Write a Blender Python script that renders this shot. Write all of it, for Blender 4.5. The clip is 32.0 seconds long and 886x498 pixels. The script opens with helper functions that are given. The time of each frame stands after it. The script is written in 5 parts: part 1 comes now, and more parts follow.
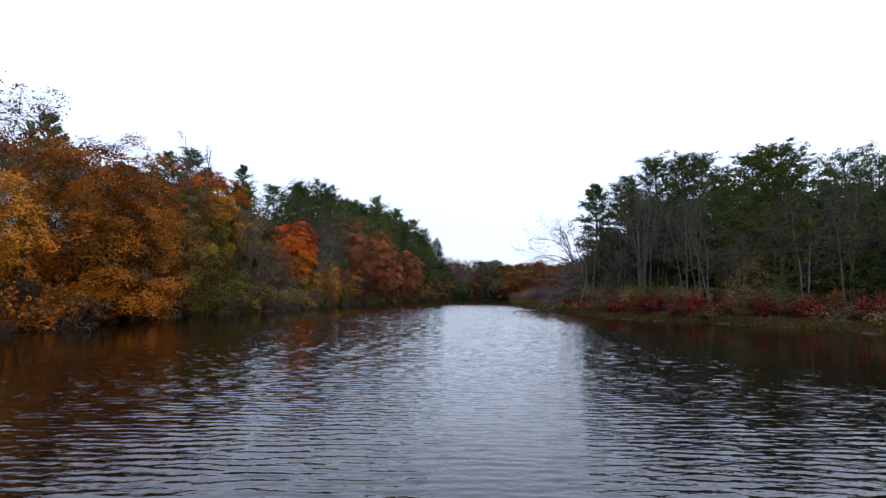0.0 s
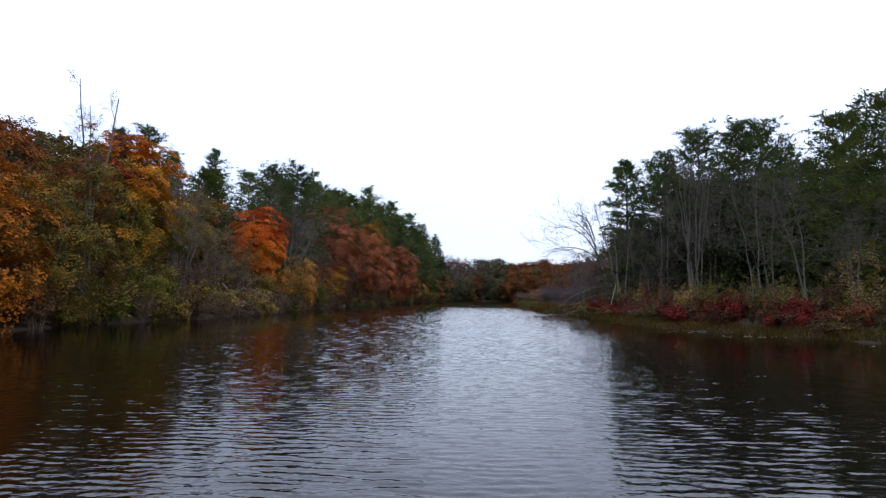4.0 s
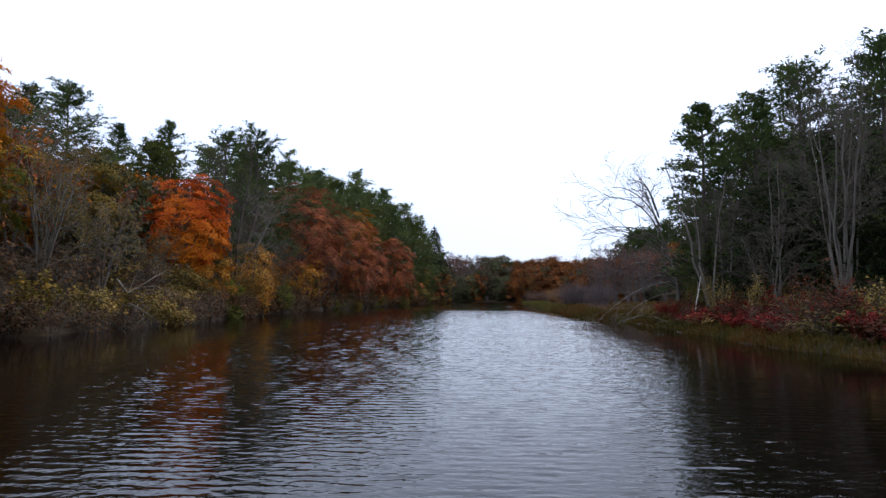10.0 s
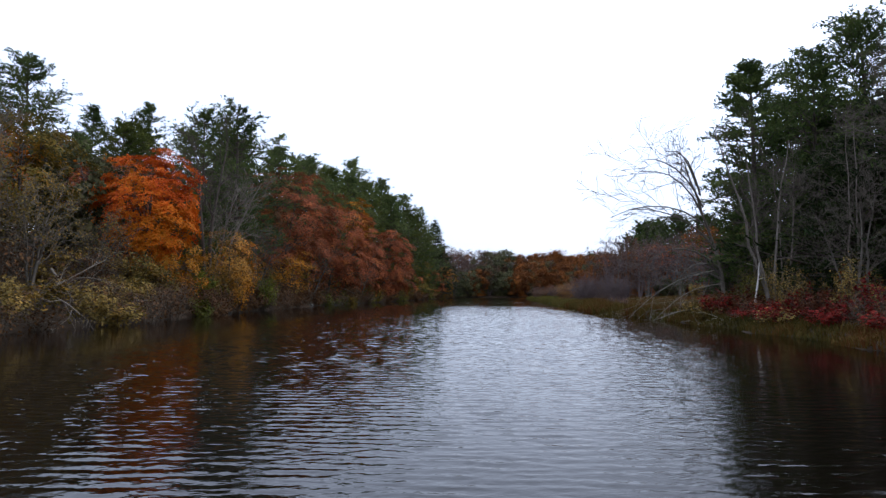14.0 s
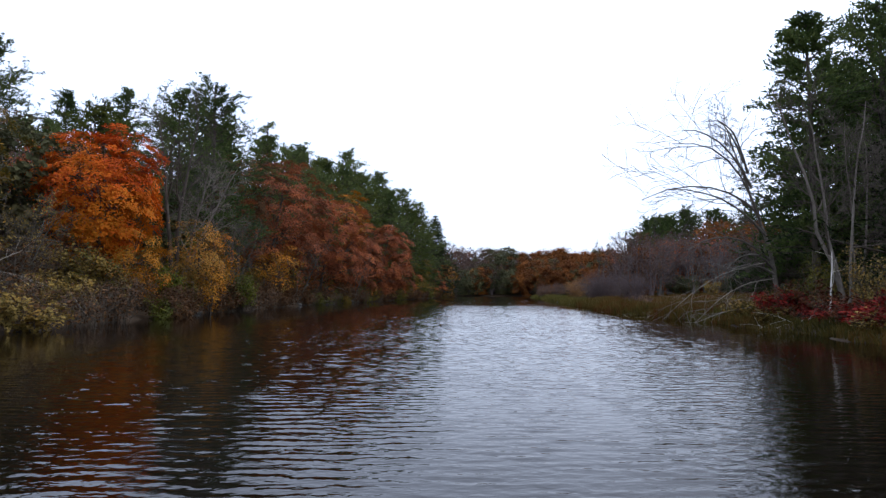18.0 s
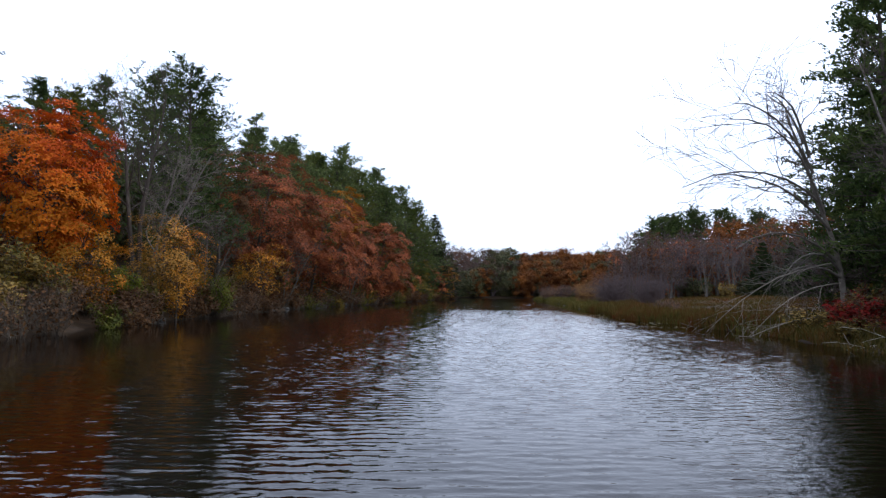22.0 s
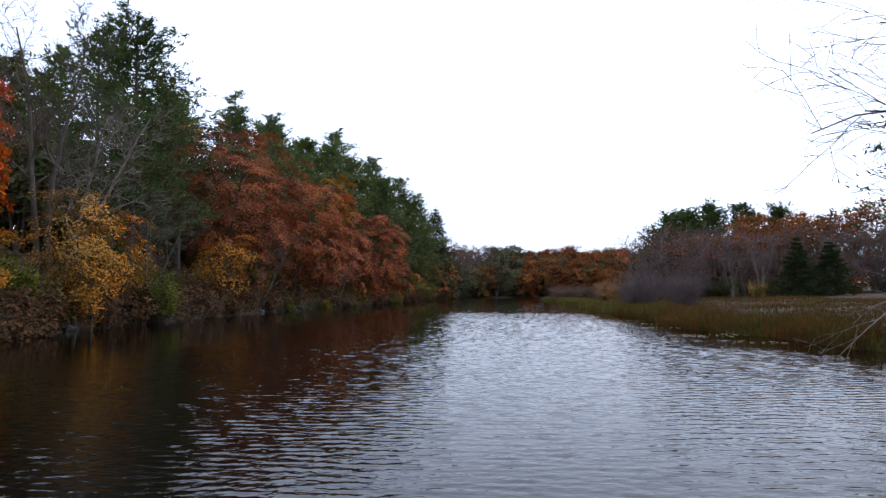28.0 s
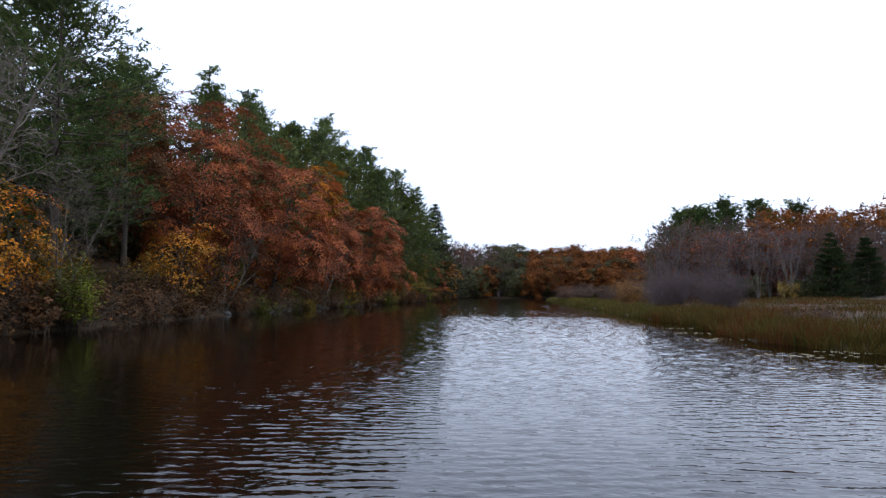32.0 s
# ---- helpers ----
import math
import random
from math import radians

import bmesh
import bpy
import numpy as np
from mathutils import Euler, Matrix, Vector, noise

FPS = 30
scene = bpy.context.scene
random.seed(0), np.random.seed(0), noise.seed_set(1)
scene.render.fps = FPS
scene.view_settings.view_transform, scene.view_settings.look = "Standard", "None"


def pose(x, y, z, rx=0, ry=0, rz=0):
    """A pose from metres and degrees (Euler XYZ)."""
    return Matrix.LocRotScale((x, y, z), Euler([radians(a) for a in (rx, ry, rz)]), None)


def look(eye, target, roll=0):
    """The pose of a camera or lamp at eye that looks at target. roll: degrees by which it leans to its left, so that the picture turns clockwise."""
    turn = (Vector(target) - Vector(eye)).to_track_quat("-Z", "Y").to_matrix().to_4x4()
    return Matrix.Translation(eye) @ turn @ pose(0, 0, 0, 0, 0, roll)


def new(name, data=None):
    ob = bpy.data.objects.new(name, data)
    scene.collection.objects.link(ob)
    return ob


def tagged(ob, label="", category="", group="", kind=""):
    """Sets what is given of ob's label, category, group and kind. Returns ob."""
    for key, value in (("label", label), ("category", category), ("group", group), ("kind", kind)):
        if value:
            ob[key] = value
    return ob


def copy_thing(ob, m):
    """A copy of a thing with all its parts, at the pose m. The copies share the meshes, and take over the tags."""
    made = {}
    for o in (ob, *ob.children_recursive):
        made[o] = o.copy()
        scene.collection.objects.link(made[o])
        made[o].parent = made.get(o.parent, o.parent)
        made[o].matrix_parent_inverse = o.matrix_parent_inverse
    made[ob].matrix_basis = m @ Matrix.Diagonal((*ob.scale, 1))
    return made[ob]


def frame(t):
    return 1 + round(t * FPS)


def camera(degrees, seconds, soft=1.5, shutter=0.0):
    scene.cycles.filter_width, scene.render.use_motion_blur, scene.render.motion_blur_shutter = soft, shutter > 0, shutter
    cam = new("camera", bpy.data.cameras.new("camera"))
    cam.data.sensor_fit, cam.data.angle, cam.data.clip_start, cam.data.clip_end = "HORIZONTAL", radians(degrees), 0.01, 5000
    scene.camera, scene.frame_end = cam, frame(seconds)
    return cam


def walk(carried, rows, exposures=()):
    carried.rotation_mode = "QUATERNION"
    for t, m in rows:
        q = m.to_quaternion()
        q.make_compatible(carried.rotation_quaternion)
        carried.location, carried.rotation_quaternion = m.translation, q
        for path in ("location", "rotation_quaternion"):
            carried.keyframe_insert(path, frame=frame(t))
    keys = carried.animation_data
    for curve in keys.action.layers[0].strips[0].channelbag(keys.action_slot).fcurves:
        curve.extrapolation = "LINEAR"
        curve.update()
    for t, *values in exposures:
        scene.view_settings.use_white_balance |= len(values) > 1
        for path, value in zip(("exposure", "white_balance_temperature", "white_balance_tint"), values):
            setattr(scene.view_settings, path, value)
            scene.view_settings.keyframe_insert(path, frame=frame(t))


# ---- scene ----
cam = camera(73.75, 32.0, soft=1.35)
PATH = [
    (0, (1.145, 1.233, 2.337), (1.115, 11.202, 3.125), 0.45),
    (1, (1.319, 4.878, 2.370), (1.285, 14.846, 3.169), 0.43),
    (2, (1.454, 9.625, 2.436), (1.420, 19.592, 3.239), 0.44),
    (3, (1.792, 15.003, 2.476), (1.741, 24.970, 3.281), 0.48),
    (3.5, (1.912, 17.820, 2.480), (1.862, 27.787, 3.281), 0.53),
    (5.5, (1.992, 28.890, 2.498), (1.954, 38.860, 3.273), 0.28),
    (6, (1.907, 31.568, 2.504), (1.877, 41.538, 3.285), 0.28),
    (7, (1.704, 36.164, 2.540), (1.676, 46.132, 3.337), 0.36),
    (8, (1.614, 39.789, 2.568), (1.598, 49.757, 3.374), 0.36),
    (9, (1.663, 42.735, 2.579), (1.634, 52.702, 3.381), 0.23),
    (10, (1.806, 45.563, 2.539), (1.759, 55.531, 3.332), 0.32),
    (11, (1.754, 48.039, 2.478), (1.706, 58.009, 3.254), 0.28),
    (12, (1.631, 50.397, 2.423), (1.584, 60.368, 3.183), 0.20),
    (13, (1.602, 52.534, 2.326), (1.552, 62.506, 3.069), 0.15),
    (14, (1.591, 54.715, 2.243), (1.536, 64.688, 2.975), 0.12),
    (14.5, (1.610, 55.754, 2.226), (1.552, 65.727, 2.954), 0.10),
    (16.5, (1.598, 59.814, 2.092), (1.536, 69.788, 2.803), 0.03),
    (17, (1.641, 60.672, 2.085), (1.574, 70.646, 2.796), 0.04),
    (18, (1.691, 62.717, 2.122), (1.618, 72.691, 2.838), -0.02),
    (19, (1.673, 64.583, 2.202), (1.600, 74.557, 2.919), 0.03),
    (20, (1.677, 66.323, 2.280), (1.604, 76.297, 2.997), 0.07),
    (21, (1.654, 68.070, 2.362), (1.583, 78.044, 3.083), 0.11),
    (22, (1.630, 69.812, 2.417), (1.561, 79.786, 3.147), 0.11),
    (23, (1.615, 71.554, 2.442), (1.542, 81.527, 3.169), 0.14),
    (24, (1.551, 73.283, 2.445), (1.481, 83.257, 3.166), 0.16),
    (25, (1.581, 75.208, 2.407), (1.500, 85.181, 3.133), 0.12),
    (25.5, (1.584, 76.233, 2.407), (1.502, 86.207, 3.134), 0.09),
    (27.5, (1.525, 80.541, 2.483), (1.439, 90.514, 3.205), 0.15),
    (28, (1.544, 81.709, 2.486), (1.452, 91.683, 3.203), 0.15),
    (29, (1.569, 84.096, 2.499), (1.479, 94.071, 3.204), 0.31),
    (30, (1.757, 86.576, 2.444), (1.656, 96.550, 3.156), 0.30),
    (31, (1.797, 89.306, 2.430), (1.692, 99.280, 3.147), 0.30),
    (32, (1.762, 92.070, 2.433), (1.656, 102.043, 3.152), 0.31),
]
walk(cam, [(t, look(eye, target, roll)) for t, eye, target, roll in PATH], exposures=[(0, -0.38), (8, -0.38), (14, -0.33), (20, -0.25), (25, -0.2), (32, -0.2)])

# ---------------------------------------------------------------- sky, sun
world = bpy.data.worlds.new("overcast_sky")
scene.world = world
world.use_nodes = True
wn, wl = world.node_tree.nodes, world.node_tree.links
wn.clear()
SUN_EL, SUN_AZ = radians(46), radians(62)         # veiled sun, high and right of the river
sky = wn.new("ShaderNodeTexSky")
sky.sky_type, sky.sun_disc = "NISHITA", False
sky.sun_elevation, sky.sun_rotation = SUN_EL, SUN_AZ
sky.air_density, sky.dust_density, sky.ozone_density = 1.0, 2.0, 1.0
cloud = wn.new("ShaderNodeMix")
cloud.data_type = "RGBA"
cloud.inputs[0].default_value = 0.74
cloud.inputs[7].default_value = (9.9, 11.2, 14.5, 1)   # even cloud layer
wbg, wout = wn.new("ShaderNodeBackground"), wn.new("ShaderNodeOutputWorld")
wbg.inputs[1].default_value = 0.15
wl.new(sky.outputs[0], cloud.inputs[6])
# an overcast sky is darkest at the horizon and grows brighter towards the zenith
way, split, lift, shade = wn.new("ShaderNodeTexCoord"), wn.new("ShaderNodeSeparateXYZ"), wn.new("ShaderNodeMapRange"), wn.new("ShaderNodeVectorMath")
lift.inputs["From Min"].default_value, lift.inputs["From Max"].default_value = 0.0, 1.0
lift.inputs["To Min"].default_value, lift.inputs["To Max"].default_value = 0.92, 1.75
shade.operation = "SCALE"
wl.new(way.outputs["Generated"], split.inputs[0])
wl.new(split.outputs[2], lift.inputs["Value"])
wl.new(cloud.outputs[2], shade.inputs[0])
wl.new(lift.outputs[0], shade.inputs["Scale"])
wl.new(shade.outputs[0], wbg.inputs[0])
wl.new(wbg.outputs[0], wout.inputs[0])

sun = new("sun", bpy.data.lights.new("sun", "SUN"))
sun.data.energy, sun.data.angle, sun.data.color = 1.3, radians(28), (1.0, 0.93, 0.84)
sun.matrix_world = look((200 * math.sin(SUN_AZ), 200 * math.cos(SUN_AZ), 200 * math.tan(SUN_EL)), (0, 0, 0))


# ---------------------------------------------------------------- materials
def nodes_of(name):
    m = bpy.data.materials.new(name)
    m.use_nodes = True
    m.node_tree.nodes.clear()
    return m, m.node_tree.nodes, m.node_tree.links


def ramp_of(n, stops):
    r = n.new("ShaderNodeValToRGB")
    r.color_ramp.interpolation = "LINEAR"
    while len(r.color_ramp.elements) < len(stops):
        r.color_ramp.elements.new(0.5)
    for e, (p, c) in zip(r.color_ramp.elements, stops):
        e.position, e.color = p, (*c, 1)
    return r


def math_of(n, l, op, a, b):
    m = n.new("ShaderNodeMath")
    m.operation = op
    for i, v in enumerate((a, b)):
        if isinstance(v, (int, float)):
            m.inputs[i].default_value = v
        else:
            l.new(v, m.inputs[i])
    return m.outputs[0]


def leaf_material(name, stops, patch=0.35, through_light=0.2, tall=None):
    """Leaves: each blade its own tint, patches of the crown differ, light shines through. tall: (metres, weight) turns the hue with height."""
    m, n, l = nodes_of(name)
    geo, tex, obj = n.new("ShaderNodeNewGeometry"), n.new("ShaderNodeTexCoord"), n.new("ShaderNodeObjectInfo")
    noi = n.new("ShaderNodeTexNoise")
    noi.inputs["Scale"].default_value, noi.inputs["Detail"].default_value = patch, 3
    l.new(tex.outputs["Object"], noi.inputs["Vector"])
    a = math_of(n, l, "MULTIPLY", geo.outputs["Random Per Island"], 0.42)
    b = math_of(n, l, "MULTIPLY", math_of(n, l, "SUBTRACT", noi.outputs["Fac"], 0.5), 1.7)
    s = math_of(n, l, "ADD", math_of(n, l, "ADD", a, b), 0.29)
    s = math_of(n, l, "ADD", s, math_of(n, l, "MULTIPLY", math_of(n, l, "SUBTRACT", obj.outputs["Random"], 0.5), 0.16))
    if tall:
        xyz = n.new("ShaderNodeSeparateXYZ")
        l.new(tex.outputs["Object"], xyz.inputs[0])
        hz = math_of(n, l, "SUBTRACT", math_of(n, l, "DIVIDE", xyz.outputs[2], tall[0]), 0.5)
        s = math_of(n, l, "ADD", s, math_of(n, l, "MULTIPLY", hz, tall[1]))
    r = ramp_of(n, [(p, tuple(min(0.8, 0.8 * v) for v in c)) for p, c in stops])
    l.new(s, r.inputs[0])
    d, t, mix, out = n.new("ShaderNodeBsdfPrincipled"), n.new("ShaderNodeBsdfTranslucent"), n.new("ShaderNodeMixShader"), n.new("ShaderNodeOutputMaterial")
    d.inputs["Roughness"].default_value, d.inputs["Specular IOR Level"].default_value = 0.75, 0.08
    l.new(r.outputs[0], d.inputs["Base Color"])
    l.new(r.outputs[0], t.inputs[0])
    mix.inputs[0].default_value = through_light
    l.new(d.outputs[0], mix.inputs[1])
    l.new(t.outputs[0], mix.inputs[2])
    l.new(mix.outputs[0], out.inputs[0])
    return m


def rough_material(name, stops, scale=3.0, stretch=(1, 1, 1), rough=0.9, bump=0.3, detail=6):
    m, n, l = nodes_of(name)
    tex, mp, noi, big = n.new("ShaderNodeTexCoord"), n.new("ShaderNodeMapping"), n.new("ShaderNodeTexNoise"), n.new("ShaderNodeTexNoise")
    mp.inputs["Scale"].default_value = stretch
    l.new(tex.outputs["Object"], mp.inputs[0])
    for k, s in ((noi, scale), (big, scale * 0.13)):
        k.inputs["Scale"].default_value, k.inputs["Detail"].default_value = s, detail
        l.new(mp.outputs[0], k.inputs["Vector"])
    s = math_of(n, l, "ADD", math_of(n, l, "MULTIPLY", noi.outputs["Fac"], 0.55), math_of(n, l, "MULTIPLY", big.outputs["Fac"], 0.45))
    r = ramp_of(n, stops)
    l.new(s, r.inputs[0])
    d, bp, out = n.new("ShaderNodeBsdfPrincipled"), n.new("ShaderNodeBump"), n.new("ShaderNodeOutputMaterial")
    d.inputs["Roughness"].default_value, d.inputs["Specular IOR Level"].default_value = rough, 0.2
    bp.inputs["Strength"].default_value, bp.inputs["Distance"].default_value = bump, 0.05
    l.new(noi.outputs["Fac"], bp.inputs["Height"])
    l.new(r.outputs[0], d.inputs["Base Color"])
    l.new(bp.outputs[0], d.inputs["Normal"])
    l.new(d.outputs[0], out.inputs[0])
    return m


def water_material():
    """Dark tannin river: wind ripples with crests across the stream, calmer and rougher patches."""
    m, n, l = nodes_of("river_water")
    tex = n.new("ShaderNodeTexCoord")
    total = None
    for scale, stretch, turn, weight, det in ((1.0, (3.8, 7.4, 1), -5, 1.0, 2), (1.0, (5.0, 10.0, 1), 11, 0.4, 1)):
        mp, noi = n.new("ShaderNodeMapping"), n.new("ShaderNodeTexNoise")
        mp.inputs["Scale"].default_value, mp.inputs["Rotation"].default_value = stretch, (0, 0, radians(turn))
        noi.inputs["Scale"].default_value, noi.inputs["Detail"].default_value, noi.inputs["Roughness"].default_value = scale, det, 0.45
        l.new(tex.outputs["Object"], mp.inputs[0])
        l.new(mp.outputs[0], noi.inputs["Vector"])
        w = math_of(n, l, "MULTIPLY", noi.outputs["Fac"], weight)
        total = w if total is None else math_of(n, l, "ADD", total, w)
    patch = n.new("ShaderNodeTexNoise")
    patch.inputs["Scale"].default_value, patch.inputs["Detail"].default_value = 0.07, 2
    l.new(tex.outputs["Object"], patch.inputs["Vector"])
    rng = n.new("ShaderNodeMapRange")
    rng.inputs["From Min"].default_value, rng.inputs["From Max"].default_value = 0.35, 0.65
    rng.inputs["To Min"].default_value, rng.inputs["To Max"].default_value = 0.6, 1.0
    l.new(patch.outputs["Fac"], rng.inputs["Value"])
    bp, d, out = n.new("ShaderNodeBump"), n.new("ShaderNodeBsdfPrincipled"), n.new("ShaderNodeOutputMaterial")
    bp.inputs["Distance"].default_value = WAVE
    calm = n.new("ShaderNodeAttribute")
    calm.attribute_name = "wind"
    l.new(math_of(n, l, "MULTIPLY", rng.outputs[0], calm.outputs["Fac"]), bp.inputs["Strength"])
    l.new(total, bp.inputs["Height"])
    d.inputs["Base Color"].default_value = (0.0022, 0.0014, 0.0008, 1)
    d.inputs["Roughness"].default_value, d.inputs["IOR"].default_value = 0.015, 1.333
    l.new(bp.outputs[0], d.inputs["Normal"])
    l.new(d.outputs[0], out.inputs[0])
    return m


WAVE = 0.012
M_WATER = water_material()
M_GROUND = rough_material("leaf_litter_ground", [(0.3, (0.012, 0.008, 0.005)), (0.5, (0.030, 0.018, 0.009)), (0.7, (0.060, 0.034, 0.014))], 2.5, bump=0.6)
M_BARK = rough_material("brown_bark", [(0.3, (0.030, 0.024, 0.019)), (0.7, (0.10, 0.080, 0.062))], 6, (1, 1, 0.25), bump=0.6)
M_GREY = rough_material("grey_bark", [(0.3, (0.052, 0.045, 0.036)), (0.7, (0.150, 0.132, 0.108))], 5, (1, 1, 0.3), bump=0.4)
M_TWIG = rough_material("grey_twig_bark", [(0.3, (0.050, 0.041, 0.031)), (0.7, (0.118, 0.096, 0.074))], 5)
M_PLUM = rough_material("purple_grey_twig_bark", [(0.3, (0.070, 0.050, 0.047)), (0.7, (0.145, 0.108, 0.102))], 4)
M_ALDER = rough_material("pale_grey_twig_bark", [(0.3, (0.088, 0.075, 0.060)), (0.7, (0.195, 0.168, 0.138))], 4)
M_DEAD = rough_material("bleached_dead_wood", [(0.3, (0.12, 0.10, 0.08)), (0.7, (0.26, 0.225, 0.185))], 5, (1, 1, 0.3), bump=0.4)
M_PALE = rough_material("barkless_pale_wood", [(0.3, (0.26, 0.235, 0.20)), (0.7, (0.46, 0.42, 0.37))], 5, (1, 1, 0.3), bump=0.4)
M_ROCK = rough_material("granite", [(0.3, (0.04, 0.038, 0.035)), (0.7, (0.14, 0.135, 0.125))], 4, bump=0.8)

LEAF = {
    # darkest tint stands in for the shaded gaps between the boughs
    "amber": leaf_material("amber_maple_leaves", [(0.05, (0.050, 0.034, 0.007)), (0.35, (0.24, 0.085, 0.008)), (0.65, (0.46, 0.135, 0.009)), (0.95, (0.54, 0.20, 0.013))]),
    "gold": leaf_material("gold_leaves", [(0.05, (0.09, 0.060, 0.008)), (0.4, (0.33, 0.14, 0.010)), (0.7, (0.54, 0.19, 0.012)), (0.95, (0.55, 0.15, 0.011))]),
    "turning": leaf_material("half_turned_maple_leaves", [(0.05, (0.085, 0.090, 0.012)), (0.32, (0.26, 0.165, 0.018)), (0.52, (0.56, 0.215, 0.015)), (0.9, (0.72, 0.19, 0.012))], 0.25, tall=(17, 0.75)),
    "olive": leaf_material("olive_leaves", [(0.05, (0.055, 0.058, 0.014)), (0.45, (0.150, 0.115, 0.022)), (0.75, (0.28, 0.16, 0.026)), (0.98, (0.42, 0.20, 0.024))]),
    "scarlet": leaf_material("scarlet_orange_maple_leaves", [(0.05, (0.44, 0.17, 0.014)), (0.45, (0.66, 0.18, 0.012)), (0.75, (0.62, 0.105, 0.010)), (0.98, (0.36, 0.045, 0.009))], 0.25, tall=(15, 0.5)),
    "russet": leaf_material("russet_oak_leaves", [(0.05, (0.055, 0.030, 0.012)), (0.4, (0.17, 0.060, 0.016)), (0.7, (0.30, 0.085, 0.018)), (0.95, (0.40, 0.12, 0.018))]),
    "ash": leaf_material("dull_brown_ash_leaves", [(0.1, (0.10, 0.06, 0.035)), (0.5, (0.20, 0.105, 0.050)), (0.9, (0.30, 0.16, 0.06))]),
    "lowolive": leaf_material("olive_green_leaves", [(0.05, (0.040, 0.046, 0.010)), (0.5, (0.105, 0.098, 0.018)), (0.85, (0.19, 0.145, 0.022)), (0.98, (0.34, 0.15, 0.02))]),
    "apricot": leaf_material("apricot_yellow_leaves", [(0.1, (0.16, 0.085, 0.014)), (0.45, (0.42, 0.19, 0.022)), (0.75, (0.60, 0.22, 0.022)), (0.95, (0.62, 0.15, 0.014))]),
    "red": leaf_material("red_maple_leaves", [(0.1, (0.17, 0.035, 0.014)), (0.5, (0.34, 0.065, 0.017)), (0.9, (0.43, 0.13, 0.02))]),
    "rust": leaf_material("rust_oak_leaves", [(0.05, (0.10, 0.040, 0.021)), (0.4, (0.25, 0.078, 0.034)), (0.7, (0.44, 0.128, 0.050)), (0.98, (0.60, 0.22, 0.038))]),
    "brown": leaf_material("brown_leaves", [(0.1, (0.045, 0.026, 0.014)), (0.5, (0.115, 0.056, 0.024)), (0.9, (0.21, 0.105, 0.038))]),
    "straw": leaf_material("pale_yellow_leaves", [(0.1, (0.095, 0.076, 0.024)), (0.5, (0.27, 0.185, 0.050)), (0.85, (0.39, 0.22, 0.042))]),
    "plumtan": leaf_material("tan_brown_marsh_leaves", [(0.1, (0.09, 0.05, 0.03)), (0.5, (0.19, 0.105, 0.06)), (0.9, (0.30, 0.17, 0.08))]),
    "green": leaf_material("green_shrub_leaves", [(0.1, (0.040, 0.050, 0.009)), (0.5, (0.115, 0.118, 0.019)), (0.9, (0.24, 0.195, 0.028))]),
    "tan": leaf_material("tan_orange_leaves", [(0.1, (0.15, 0.08, 0.03)), (0.5, (0.34, 0.17, 0.055)), (0.9, (0.50, 0.26, 0.07))]),
    "ridge": leaf_material("light_green_pine_needles", [(0.1, (0.052, 0.080, 0.027)), (0.5, (0.125, 0.168, 0.054)), (0.9, (0.21, 0.245, 0.075))], 0.3, 0.2),
    "birch": leaf_material("golden_birch_leaves", [(0.1, (0.15, 0.095, 0.024)), (0.5, (0.40, 0.21, 0.045)), (0.9, (0.58, 0.24, 0.035))]),
    "moss": leaf_material("dull_olive_shrub_leaves", [(0.1, (0.040, 0.034, 0.010)), (0.5, (0.095, 0.070, 0.017)), (0.9, (0.20, 0.12, 0.022))]),
    "dullred": leaf_material("dull_rust_shrub_leaves", [(0.1, (0.055, 0.022, 0.012)), (0.5, (0.14, 0.040, 0.016)), (0.9, (0.24, 0.085, 0.02))]),
    # lightened and greyed: distance haze is put into this leaf colour
    "fargreen": leaf_material("hazed_green_distant_leaves", [(0.1, (0.050, 0.055, 0.026)), (0.5, (0.095, 0.095, 0.042)), (0.9, (0.16, 0.13, 0.050))], 0.15),
    "lime": leaf_material("bright_green_leaves", [(0.1, (0.045, 0.065, 0.008)), (0.5, (0.11, 0.135, 0.014)), (0.9, (0.20, 0.19, 0.022))]),
    "crimson": leaf_material("crimson_shrub_leaves", [(0.1, (0.060, 0.014, 0.009)), (0.5, (0.19, 0.015, 0.012)), (0.9, (0.34, 0.036, 0.018))]),
    "wine": leaf_material("wine_brown_shrub_leaves", [(0.1, (0.032, 0.015, 0.008)), (0.5, (0.080, 0.026, 0.013)), (0.9, (0.15, 0.060, 0.016))]),
    "pine": leaf_material("white_pine_needles", [(0.1, (0.026, 0.045, 0.014)), (0.5, (0.070, 0.105, 0.030)), (0.9, (0.140, 0.175, 0.046))], 0.3, 0.2),
    "spruce": leaf_material("spruce_needles", [(0.1, (0.011, 0.020, 0.007)), (0.5, (0.025, 0.040, 0.012)), (0.9, (0.048, 0.064, 0.018))], 0.4, 0.15),
    "pinegold": leaf_material("yellowing_pine_needles", [(0.1, (0.028, 0.044, 0.011)), (0.5, (0.078, 0.102, 0.020)), (0.9, (0.165, 0.170, 0.030))], 0.3, 0.2),
    "far_orange": leaf_material("distant_orange_oak_leaves", [(0.1, (0.09, 0.034, 0.012)), (0.5, (0.22, 0.074, 0.018)), (0.9, (0.34, 0.125, 0.024))], 0.15),
    "far_rust": leaf_material("distant_oak_leaves", [(0.1, (0.075, 0.034, 0.014)), (0.5, (0.21, 0.072, 0.018)), (0.9, (0.36, 0.125, 0.02))], 0.15),
}
M_GRASS = leaf_material("marsh_grass", [(0.1, (0.034, 0.032, 0.008)), (0.35, (0.070, 0.058, 0.012)), (0.6, (0.110, 0.064, 0.015)), (0.9, (0.120, 0.038, 0.012))], 0.16, 0.25)
